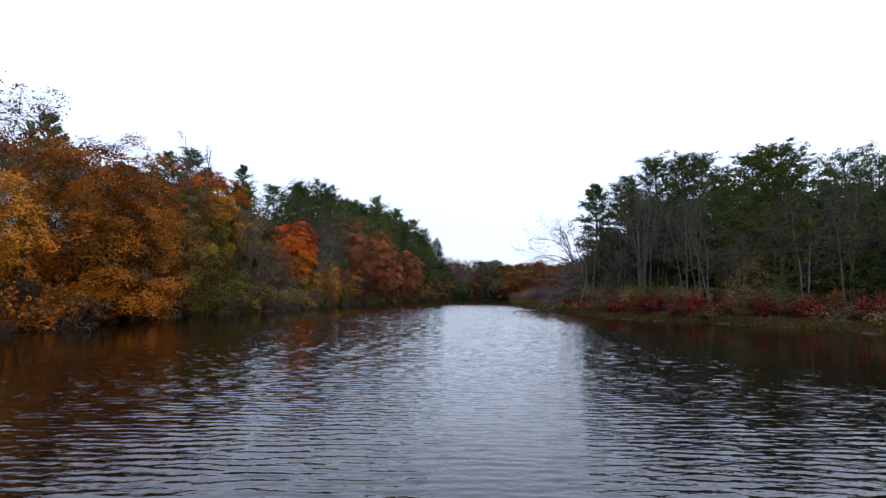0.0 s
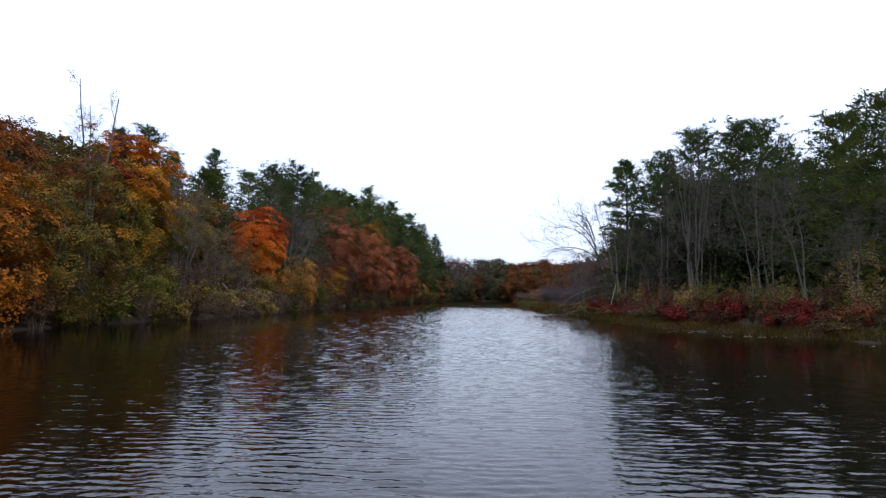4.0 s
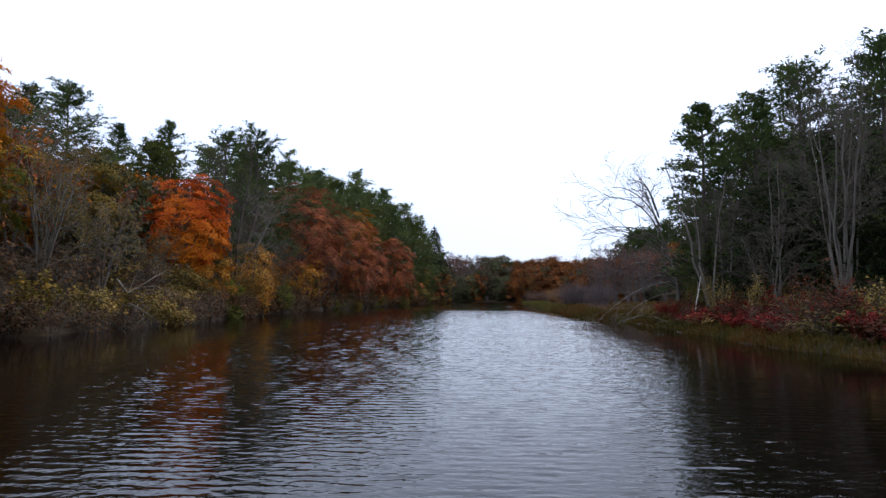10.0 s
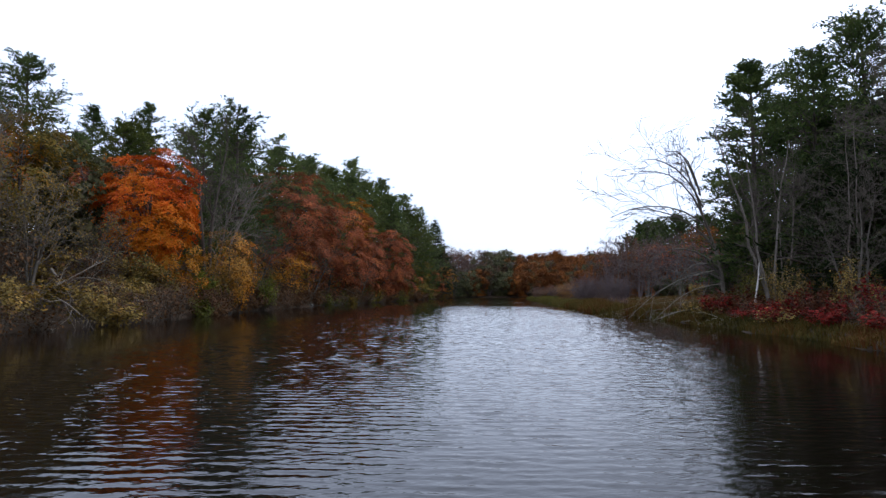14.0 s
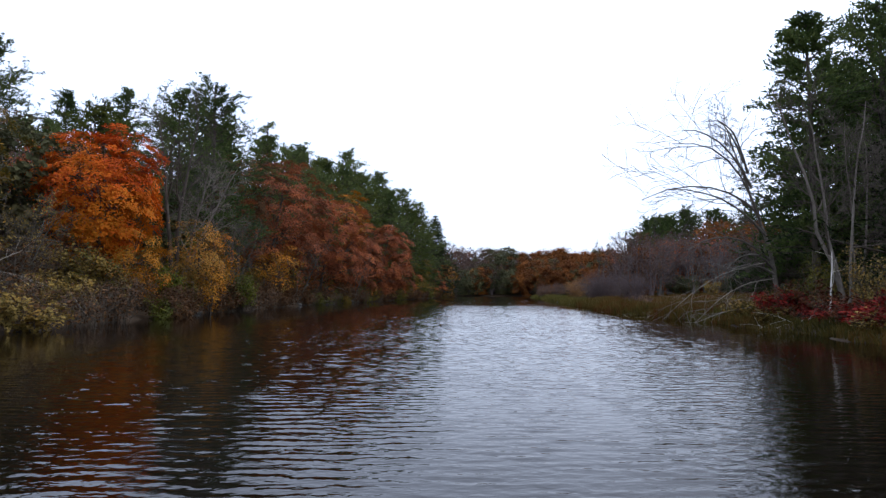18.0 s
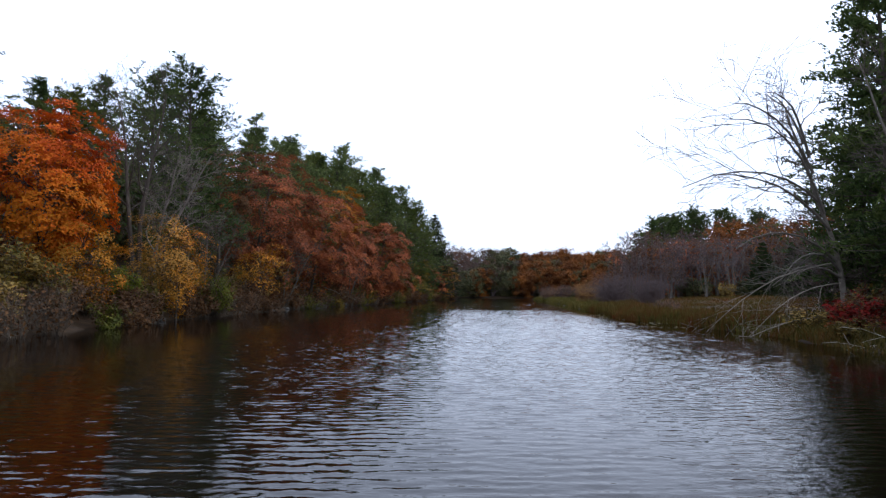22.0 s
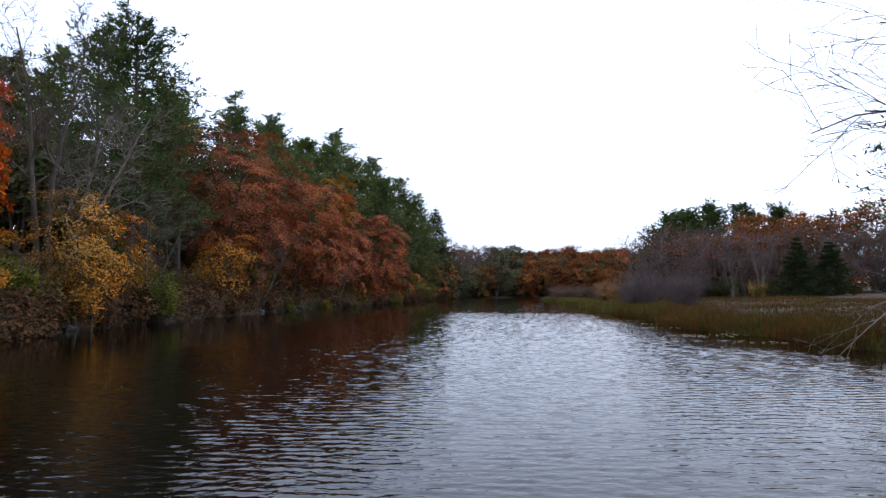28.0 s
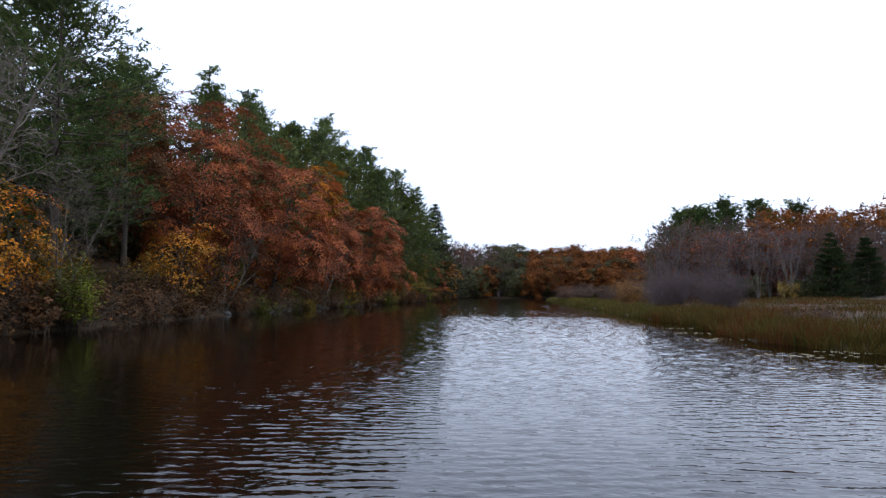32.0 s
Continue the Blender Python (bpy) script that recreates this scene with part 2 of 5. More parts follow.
M_SEDGE = leaf_material("green_sedge", [(0.1, (0.046, 0.050, 0.010)), (0.5, (0.100, 0.092, 0.020)), (0.9, (0.15, 0.105, 0.026))], 0.15, 0.25)


# ---------------------------------------------------------------- mesh helpers
def mesh_of(name, verts, faces, material, smooth=False):
    """A mesh from an array of corners and an array of quads."""
    me = bpy.data.meshes.new(name)
    nv, nf = len(verts), len(faces)
    me.vertices.add(nv)
    me.vertices.foreach_set("co", np.ascontiguousarray(verts, dtype=np.float32).ravel())
    me.loops.add(nf * 4)
    me.loops.foreach_set("vertex_index", np.ascontiguousarray(faces, dtype=np.int32).ravel())
    me.polygons.add(nf)
    me.polygons.foreach_set("loop_start", np.arange(nf, dtype=np.int32) * 4)
    me.polygons.foreach_set("use_smooth", np.full(nf, smooth))
    me.update(calc_edges=True)
    me.materials.append(material)
    return me


def unit(v):
    return v / np.maximum(np.linalg.norm(v, axis=-1, keepdims=True), 1e-9)


def tubes(P, R, sides):
    """Round tapering tubes along polylines P (B, N, 3) with radii R (B, N)."""
    B, N, _ = P.shape
    T = unit(np.gradient(P, axis=1))
    ref = np.where(np.abs(T[..., 2:3]) > 0.8, np.array([1.0, 0, 0]), np.array([0, 0, 1.0]))
    U = unit(np.cross(T, ref))
    V = np.cross(T, U)
    if sides == 1:                                      # thinnest twigs: a single strip
        verts = np.stack([P - V * R[..., None], P + V * R[..., None]], 2).reshape(-1, 3)
        g = np.arange(N - 1)[:, None] * 2 + np.array([0, 1, 3, 2])
        return verts, (np.arange(B)[:, None, None] * N * 2 + g).reshape(-1, 4)
    a = np.arange(sides) * 2 * np.pi / sides
    ring = U[:, :, None] * np.cos(a)[:, None] + V[:, :, None] * np.sin(a)[:, None]
    verts = (P[:, :, None] + ring * R[:, :, None, None]).reshape(-1, 3)
    k = np.arange(sides)
    seg = np.arange(N - 1)[:, None] * sides
    q = np.stack([seg + k, seg + (k + 1) % sides, seg + sides + (k + 1) % sides, seg + sides + k], -1).reshape(-1, 4)
    faces = (np.arange(B)[:, None, None] * N * sides + q).reshape(-1, 4)
    return verts, faces


def merge(parts):
    vs, fs, n = [], [], 0
    for v, f in parts:
        vs.append(v)
        fs.append(f + n)
        n += len(v)
    return np.concatenate(vs), np.concatenate(fs)


def cards(rng, C, nrm, length, aspect=0.8, along=None):
    """Leaf blades: one folded quad each, at C with normals nrm."""
    n = len(C)
    nrm = unit(nrm)
    u = along if along is not None else unit(np.cross(nrm, rng.normal(size=(n, 3))))
    v = unit(np.cross(nrm, u))
    L = (length * rng.uniform(0.65, 1.35, n))[:, None]
    W = L * aspect
    shift = rng.uniform(-0.12, 0.12, (n, 1)) * L
    verts = np.stack([C - u * L * 0.5, C + v * W * 0.5 + nrm * L * 0.12 + u * shift, C + u * L * 0.5, C - v * W * 0.5 + nrm * L * 0.12 + u * shift], 1).reshape(-1, 3)
    return verts, np.arange(n * 4).reshape(-1, 4)


def grow(rng, P, R, n, t0, t1, length, angle, up, N, wobble, thin, root=None, power=1.0, pull=(0, 0, 0)):
    """n side branches on each polyline of P; length and angle may be functions of the place 0..1 along it."""
    B, M, _ = P.shape
    t = t0 + (t1 - t0) * ((np.arange(n) + rng.uniform(0, 1, (B, n))) / n) ** power
    f = np.clip(t * (M - 1), 0, M - 1.001)
    i = f.astype(int)
    w = (f - i)[..., None]
    b = np.arange(B)[:, None]
    start = P[b, i] * (1 - w) + P[b, i + 1] * w
    tan = unit(P[b, i + 1] - P[b, i])
    rad = (R[b, i] * (1 - w[..., 0]) + R[b, i + 1] * w[..., 0]) * thin
    size = np.linalg.norm(np.diff(P, axis=1), axis=-1).sum(1)[:, None]
    ref = np.where(np.abs(tan[..., 2:3]) > 0.9, np.array([1.0, 0, 0]), np.array([0, 0, 1.0]))
    a = unit(np.cross(tan, ref))
    c = np.cross(tan, a)
    az = (np.arange(n) * 2.4 + rng.uniform(0, 6.28, (B, 1)) + rng.normal(0, 0.35, (B, n)))[..., None]
    ang = (angle(t) if callable(angle) else np.full(t.shape, float(angle)))
    ang = (ang + rng.normal(0, 0.12, t.shape))[..., None]
    d = tan * np.cos(ang) + (a * np.cos(az) + c * np.sin(az)) * np.sin(ang)
    d = unit(d + np.array(pull))
    L = (length(t) if callable(length) else size * length) * rng.uniform(0.72, 1.2, t.shape)
    p, d, L = start.reshape(-1, 3), d.reshape(-1, 3), L.reshape(-1, 1)
    pts = [p]
    for _ in range(N - 1):
        d = unit(d + rng.normal(0, wobble, d.shape) + np.array([0, 0, up]))
        p = p + d * L / (N - 1)
        pts.append(p)
    r = rad.reshape(-1, 1) * np.linspace(1, 0.22, N)
    roots = np.arange(B * n) if root is None else np.repeat(root, n)
    return np.stack(pts, 1), r, roots


def on_branches(rng, P, count, lo=0.15):
    """count points strewn along each polyline, and the way from its foot."""
    B, M, _ = P.shape
    f = rng.uniform(lo, 1, (B, count)) * (M - 1.001)
    i = f.astype(int)
    w = (f - i)[..., None]
    b = np.arange(B)[:, None]
    return (P[b, i] * (1 - w) + P[b, i + 1] * w).reshape(-1, 3)


def part(name, me, parent, label=""):
    ob = new(name, me)
    ob.parent = parent
    return tagged(ob, label) if label else ob


def wood(thing, levels, split, trunk_material, twig_material, branch_name="branch_frame"):
    """Trunk as one part; each main limb with its twigs as one part, or all the branches as one."""
    (P0, R0, s0), rest = levels[0], levels[1:]
    for i in range(len(P0)):
        n = "trunk" if len(P0) == 1 else "stem"
        part(n, mesh_of(n, *tubes(P0[i:i + 1], R0[i:i + 1], s0), trunk_material, True), thing)
    if not rest:
        return
    roots = rest[0][3]
    groups = [[r] for r in np.unique(roots)] if split else [None]
    for g in groups:
        bits = [tubes(P if g is None else P[k == g[0]], R if g is None else R[k == g[0]], s) for P, R, s, k in rest]
        part("limb" if g else branch_name, mesh_of("limb" if g else branch_name, *merge(bits), twig_material, True), thing)


def trunk_line(rng, H, r, lean=(0, 0), N=9, bend=0.12, flare=1.35, arch=1.3):
    z = np.linspace(0, 1, N)
    off = np.cumsum(rng.normal(0, bend, (N, 2)), 0) * (H / N) * 0.35
    off -= off[0]
    P = np.stack([off[:, 0] + lean[0] * z ** arch, off[:, 1] + lean[1] * z ** arch, H * z], 1)[None]
    R = r * (1 - 0.82 * z)
    R[0] *= flare
    return P, R[None]


# ---------------------------------------------------------------- kinds of plants
def base_of(name, x, y, sink=0.15):
    ob = new(name)
    ob.location = (x, y, height(x, y) - sink)
    ob.empty_display_size = 0.5
    return ob


def leafy_tree(name, x, y, H, R, leaf, seed, label, low=0.12, count=15000, size=0.26, limbs=12, lean=(0, 0), droop=0.0, split=True, bark=None, top=0.8, clump=100, group="", squash=1.0, hollow=0.66, lobes=1.3, spray=1.12, puff=0.14, face=0.75):
    """Broad-crowned tree: trunk, limbs, a bough to each flat leaf spray, and the sprays filling a lobed dome."""
    rng = np.random.default_rng(seed)
    thing = base_of(name, x, y)
    bark = bark or M_BARK
    P0, R0 = trunk_line(rng, H * top, 0.013 * H + 0.05, lean)
    mid = np.array([lean[0] * 0.55, lean[1] * 0.55, H * (1 + low) / 2])
    half = np.array([R, R, H * (1 - low) / 2])
    nc = max(24, count // clump)
    d = unit(rng.normal(size=(nc, 3)))
    az, el = np.arctan2(d[:, 1], d[:, 0]), d[:, 2]
    ph = rng.uniform(0, 6.28, 4)
    lobe = 1 + lobes * (0.13 * np.sin(3 * az + ph[0] + 2.5 * el) + 0.10 * np.sin(5 * az + ph[1] - 4 * el) + 0.08 * np.sin(7 * el + ph[2] + az))
    rho = hollow + (1 - hollow) * rng.uniform(0, 1, nc) ** 0.6
    c = mid + d * half * (rho * lobe * rng.uniform(0.9, 1.06, nc))[:, None]
    c[:, 2] = np.clip(c[:, 2], 0.7, H * 0.97)

    def reach(t):
        return R * 0.72 * np.sqrt(np.clip(1 - (1.5 * t - 0.75) ** 2, 0.15, 1))
    P1, R1, k1 = grow(rng, P0, R0, limbs, max(0.08, low * 0.8), 0.97, reach, lambda t: 1.3 - 0.75 * t, 0.06, 6, 0.10, 0.55)
    nodes = P1[:, 2:].reshape(-1, 3)
    near = ((c[:, None] - nodes[None] - np.array([0, 0, 0.5])) ** 2).sum(-1).argmin(1)
    s = np.linspace(0, 1, 5)[None, :, None]
    P2 = nodes[near][:, None] * (1 - s) + c[:, None] * s + rng.normal(0, 0.10, (nc, 5, 3)) * s * (1 - s) * 4
    P2[:, :, 2] += (s * (1 - s))[..., 0] * 0.9
    k2 = np.repeat(k1, 4)[near]
    R2 = (0.02 + 0.002 * R) * np.linspace(1, 0.3, 5)[None].repeat(nc, 0)
    wood(thing, [(P0, R0, 8), (P1, R1, 5, k1), (P2, R2, 3, k2)], split, bark, bark)
    nrm = unit((c - mid) / half) * face + np.array([0, 0, 0.75]) + rng.normal(0, 0.16, c.shape)
    nrm = unit(nrm)
    u = unit(np.cross(nrm, np.array([0.3, 1, 0.1])))
    v = np.cross(nrm, u)
    rs = spray * (0.45 + 0.105 * R) * rng.uniform(0.7, 1.3, nc)
    q = rng.uniform(0, 1, (nc, clump)) ** 0.62 * rs[:, None]
    a = rng.uniform(0, 6.28, (nc, clump))
    C = c[:, None] + u[:, None] * (q * np.cos(a))[..., None] + v[:, None] * (q * np.sin(a))[..., None] + nrm[:, None] * rng.normal(0, puff, (nc, clump, 1))
    C[..., 2] -= 0.22 * q ** 2 + droop
    N = (nrm[:, None] + rng.normal(0, 0.16 + puff * 0.8, C.shape)).reshape(-1, 3)
    C = C.reshape(-1, 3)
    C[:, 2] = np.maximum(C[:, 2], 0.3)
    part("crown", mesh_of("crown", *cards(rng, C, N, size), LEAF[leaf]), thing)
    return tagged(thing, label, "tree", group)


def pine_tree(name, x, y, H, R, seed, label, low=0.25, leaf="pine", density=1.0, split=False, size=0.42, group="", gap=0.95, shape="open", category="pine tree", taper=0.52, plates=8):
    """White pine: straight trunk, whorls of level limbs that turn up at the tips, needle tufts in flat plates with gaps between."""
    rng = np.random.default_rng(seed)
    thing = base_of(name, x, y)
    P0, R0 = trunk_line(rng, H, 0.012 * H + 0.05, (rng.normal(0, 0.3), rng.normal(0, 0.3)), 10, 0.05)
    zs = np.arange(low * H, H * 0.965, gap)
    starts, dirs, lens, rads = [], [], [], []
    for z in zs:
        u = (z - low * H) / (H * (1 - low))
        env = (1 - u) ** taper * (0.75 + 0.25 * min(1, u * 4)) if shape == "open" else (1 - u) ** 0.95
        k = rng.integers(5, 8) if shape == "open" else rng.integers(6, 9)
        side = rng.uniform(0, 6.28)
        a0 = rng.uniform(0, 6.28)
        for j in range(k):
            if shape == "open" and rng.uniform() < 0.14:
                continue
            a = a0 + j * 6.28 / k + rng.normal(0, 0.2)
            starts.append((0, 0, z + rng.normal(0, 0.12)))
            e = 0.02 + 0.85 * u ** 2 + rng.normal(0, 0.12) if shape == "open" else -0.12 + 0.5 * u
            dirs.append((math.cos(a) * math.cos(e), math.sin(a) * math.cos(e), math.sin(e)))
            lens.append(max(0.5, 1.2 * R * env * (rng.uniform(0.55, 1.15) * (1 + 0.25 * math.cos(a - side)) if shape == "open" else rng.uniform(0.85, 1.08))))
            rads.append(0.02 + 0.012 * lens[-1])
    p, d, L = np.array(starts), np.array(dirs), np.array(lens)[:, None]
    fz = np.clip(p[:, 2] / H * 9, 0, 8.999)
    i = fz.astype(int)
    p[:, :2] = P0[0, i, :2] + (P0[0, i + 1, :2] - P0[0, i, :2]) * (fz - i)[:, None]
    pts = [p]
    for s in range(4):
        d = unit(d + rng.normal(0, 0.07, d.shape) + np.array([0, 0, 0.05 if shape == "open" else -0.02]))
        p = p + d * L / 4
        pts.append(p)
    P1, R1 = np.stack(pts, 1), np.array(rads)[:, None] * np.linspace(1, 0.25, 5)
    k1 = np.arange(len(P1))
    n2 = plates if shape == "open" else plates + 1
    P2, R2, k2 = grow(rng, P1, R1, n2, 0.25 if shape == "open" else 0.1, 1.0, 0.40, 0.85, 0.10, 3, 0.10, 0.6, k1)
    P2[:, :, 2] = P2[:, :1, 2] + (P2[:, :, 2] - P2[:, :1, 2]) * 0.6
    wood(thing, [(P0, R0, 7), (P1, R1, 3, k1), (P2, np.maximum(R2, 0.010), 1, k2)], split, M_BARK, M_BARK)
    C = on_branches(rng, P2, max(2, int(15 * density)), 0.1)
    own = np.repeat(np.array(lens)[k2], len(C) // len(P2))
    C = C[rng.uniform(0, 1, len(C)) < np.clip(own / (0.42 * R), 0.18, 1)]
    C = C + rng.normal(0, 1, C.shape) * np.array([0.2, 0.2, 0.09])
    out = unit((C - np.array([0, 0, 0])) * np.array([1, 1, 0.0]) + 1e-6)
    along = unit(out * 0.7 + rng.normal(0, 0.55, C.shape) + np.array([0, 0, 0.35]))
    nrm = np.cross(along, rng.normal(size=C.shape)) + np.array([0, 0, 0.5])
    nrm = nrm - along * (nrm * along).sum(1, keepdims=True)
    part("crown", mesh_of("crown", *cards(rng, C, nrm, size, 0.30, along), LEAF[leaf]), thing)
    return tagged(thing, label, category, group)


def bare_tree(name, x, y, H, R, seed, label, stems=1, lean=(0, 0), limbs=12, low=0.3, twig=5, bark=None, fine=None, split=True, leaf="", leaves=0, up=0.06, group="", spread=0.8, r=None, droop=0.0, reach_up=1.0, extra=True, size=0.16, pull=(0, 0, 0), thick=1.0, leans=(), arch=1.3, arms=()):
    """Leafless tree: one or more stems, long limbs and three orders of thin twigs."""
    rng = np.random.default_rng(seed)
    thing = base_of(name, x, y)
    bark, fine = bark or M_GREY, fine or M_TWIG
    r = r or 0.010 * H + 0.03
    lines = []
    for s in range(stems):
        a = s * 6.28 / max(1, stems) + rng.uniform(0, 1)
        o = (0 if stems == 1 else 0.22 * H * spread * math.cos(a), 0 if stems == 1 else 0.22 * H * spread * math.sin(a))
        if leans:
            o = leans[s]
        P, Q = trunk_line(rng, H * rng.uniform(0.86, 1.0), r * rng.uniform(0.7, 1.0) if s else r, (lean[0] + o[0], lean[1] + o[1]), 9, 0.22, 1.3, arch)
        if stems > 1:
            P[0, :, :2] += np.array([math.cos(a), math.sin(a)]) * 0.14
        lines.append((P, Q))
    P0, R0 = np.concatenate([l[0] for l in lines]), np.concatenate([l[1] for l in lines])

    def reach(t):
        return R * (1.05 - 0.6 * t) * reach_up
    P1, R1, k1 = grow(rng, P0, R0, max(4, limbs // stems), low, 0.97, reach, lambda t: 1.0 - 0.4 * t, up, 7, 0.13, 0.55, pull=pull)
    for n, (foot, mid, tip) in enumerate(arms):         # long arching limbs
        q = np.linspace(0, 1, 7)[:, None]
        line = np.array(foot) * (1 - q) ** 2 + 2 * np.array(mid) * q * (1 - q) + np.array(tip) * q ** 2 + np.cumsum(rng.normal(0, 0.07, (7, 3)), 0) * q
        P1 = np.concatenate([P1, line[None]])
        R1 = np.concatenate([R1, (r * 0.5 * np.linspace(1, 0.25, 7))[None]])
        k1 = np.concatenate([k1, [k1.max() + 1]])
    P2, R2, k2 = grow(rng, P1, R1, 7, 0.2, 1.0, 0.42, 0.75, 0.03 - droop, 5, 0.14, 0.6, k1)
    P3, R3, k3 = grow(rng, P2, R2, twig, 0.2, 1.0, 0.45, 0.7, 0.03 - droop, 4, 0.16, 0.6, k2)
    levels = [(P0, R0, 7), (P1, R1, 5, k1), (P2, np.maximum(R2, 0.010 * thick), 3, k2), (P3, np.maximum(R3, 0.009 * thick), 1, k3)]
    if extra:
        P4, R4, k4 = grow(rng, P3, R3, 2, 0.3, 1.0, 0.5, 0.6, 0.02 - droop, 3, 0.15, 0.6, k3)
        levels.append((P4, np.full(R4.shape, 0.0075 * thick), 1, k4))
    wood(thing, levels, split, bark, fine)
    if leaves:
        C = on_branches(rng, P3, max(1, leaves // len(P3)), 0.2) + rng.normal(0, 0.08, (max(1, leaves // len(P3)) * len(P3), 3))
        part("foliage", mesh_of("foliage", *cards(rng, C, rng.normal(0, 0.6, C.shape) + np.array([0, 0, 0.6]), size), LEAF[leaf]), thing)
    return tagged(thing, label, "tree", group)


def shrub(name, x, y, H, R, leaf, seed, label, count=2600, size=0.16, stems=14, bark=None, group="", flat=1.0, twigs=3):
    """Many stems from one stool, with leaves on the twigs (or none)."""
    rng = np.random.default_rng(seed)
    thing = base_of(name, x, y, 0.08)
    bark = bark or M_TWIG
    a = rng.uniform(0, 6.28, stems)
    q = np.sqrt(rng.uniform(0.02, 1, stems))
    tip = np.stack([np.cos(a) * q * R * 0.75, np.sin(a) * q * R * 0.75, H * np.sqrt(1 - 0.55 * q ** 2) * rng.uniform(0.7, 0.98, stems)], 1)
    foot = np.stack([np.cos(a) * q * R * 0.25, np.sin(a) * q * R * 0.25, np.zeros(stems)], 1)
    s = np.linspace(0, 1, 6)[None, :, None]
    P0 = foot[:, None] + (tip - foot)[:, None] * np.concatenate([s ** 1.4, s ** 1.4, s], 2) + rng.normal(0, 0.05 * H / 3, (stems, 6, 3)) * s
    R0 = (0.012 + 0.006 * H) * np.linspace(1, 0.25, 6)[None].repeat(stems, 0)
    P1, R1, k1 = grow(rng, P0, R0, 6, 0.15, 1.0, 0.36, 0.7, 0.05, 5, 0.14, 0.6)
    P2, R2, k2 = grow(rng, P1, R1, twigs, 0.2, 1.0, 0.55, 0.65, 0.03, 3, 0.15, 0.6, k1)
    part("stem_clump", mesh_of("stem_clump", *merge([tubes(P0, R0, 3), tubes(P1, np.maximum(R1, 0.009), 1), tubes(P2, np.maximum(R2, 0.007), 1)]), bark, True), thing)
    if count:
        per = max(1, count // len(P2))
        C = on_branches(rng, P2, per, 0.15)
        C = C + rng.normal(0, 0.10, C.shape) * R * 0.5
        C[:, 2] = np.maximum(C[:, 2], 0.1)
        nrm = unit(C - np.array([0, 0, H * 0.3])) * 0.6 + np.array([0, 0, 0.6]) + rng.normal(0, 0.45, C.shape)
        part("foliage", mesh_of("foliage", *cards(rng, C, nrm, size), LEAF[leaf]), thing)
    return tagged(thing, label, "shrub", group)


def grass(name, spots, label, tall, material, seed, lean=0.35):
    """Blades of marsh grass at spots (n, 2): thin folded leaves that lean over."""
    rng = np.random.default_rng(seed)
    n = len(spots)
    hz = np.array([height(x, y) for x, y in spots])
    keep = (hz > -0.25) & (hz < 2.5)
    spots, hz = spots[keep], hz[keep]
    n = len(spots)
    h = tall * rng.uniform(0.5, 1.15, n)
    # height drifts over the meadow in tussocks
    h = h * (0.8 + 0.3 * np.sin(spots[:, 0] * 0.9 + 1.3 * np.sin(spots[:, 1] * 0.7)) * np.sin(spots[:, 1] * 0.55 + 0.5))
    foot = np.stack([spots[:, 0], spots[:, 1], np.maximum(hz, -0.12) - 0.03], 1)
    bend = rng.normal(0, lean, (n, 2)) * h[:, None]
    a = rng.uniform(0, 6.28, n)
    w = np.stack([np.cos(a), np.sin(a), np.zeros(n)], 1) * (0.022 * rng.uniform(0.7, 1.6, n))[:, None]
    mid = foot + np.concatenate([bend * 0.3, (h * 0.6)[:, None]], 1)
    tip = foot + np.concatenate([bend, h[:, None]], 1)
    verts = np.stack([foot - w, foot + w, mid + w * 0.8, mid - w * 0.8, tip + w * 0.15, tip - w * 0.15], 1).reshape(-1, 3)
    b = np.arange(n)[:, None] * 6
    faces = np.concatenate([b + np.array([[0, 1, 2, 3]]), b + np.array([[3, 2, 4, 5]])])
    ob = new(name, mesh_of(name, verts, faces, material))
    return tagged(ob, label, "grass", kind="stuff")


# ---------------------------------------------------------------- ground and river
LEFT_Y = [-200, 0, 27, 41, 55, 64, 75, 83, 92, 98, 104, 113, 121, 128, 136, 148, 165, 180, 190, 205, 220, 235, 250, 262, 272, 278, 282, 288, 296, 310]
LEFT_X = [-27, -24, -24.5, -25, -26, -26, -24.5, -22.8, -21.7, -21, -21.8, -21.5, -22, -20.9, -21.3, -20.8, -18.4, -15, -12.5, -10.5, -8.5, -6, -3, 0, 3, 3.6, 1, -15, -60, -95]
RIGHT_Y = [-200, 0, 45, 52, 57, 62, 66, 70, 75, 80, 84, 88, 92, 95, 98, 104, 110, 114, 118, 124, 130, 136, 150, 165, 175, 195, 214, 235, 255, 266, 272, 280, 290]
RIGHT_X = [36, 33, 29.9, 28.4, 25.8, 22.4, 20.8, 19.4, 18.7, 18.6, 19.4, 18.9, 19.8, 18.7, 19.4, 20, 19.8, 19.9, 18.2, 17.7, 18.6, 20, 20.6, 22, 23.4, 25, 26.5, 28, 29.4, 30.2, 36, 60, 110]
FAR_Y = 325.0


def shore(x, y):
    """Metres inland from the left bank, the right bank and the far bank (negative over water)."""
    wig = 0.45 * math.sin(y * 0.55) + 0.35 * math.sin(y * 1.31 + 1) + 0.2 * math.sin(y * 2.7)
    far = FAR_Y + 4 * math.sin(x * 0.06) + 1.5 * math.sin(x * 0.21)
    left = (np.interp(y, LEFT_Y, LEFT_X) + wig) - x if y < 310 else -99.0
    right = x - (np.interp(y, RIGHT_Y, RIGHT_X) + wig * 0.8) if y < 290 else -99.0
    return left, right, y - far


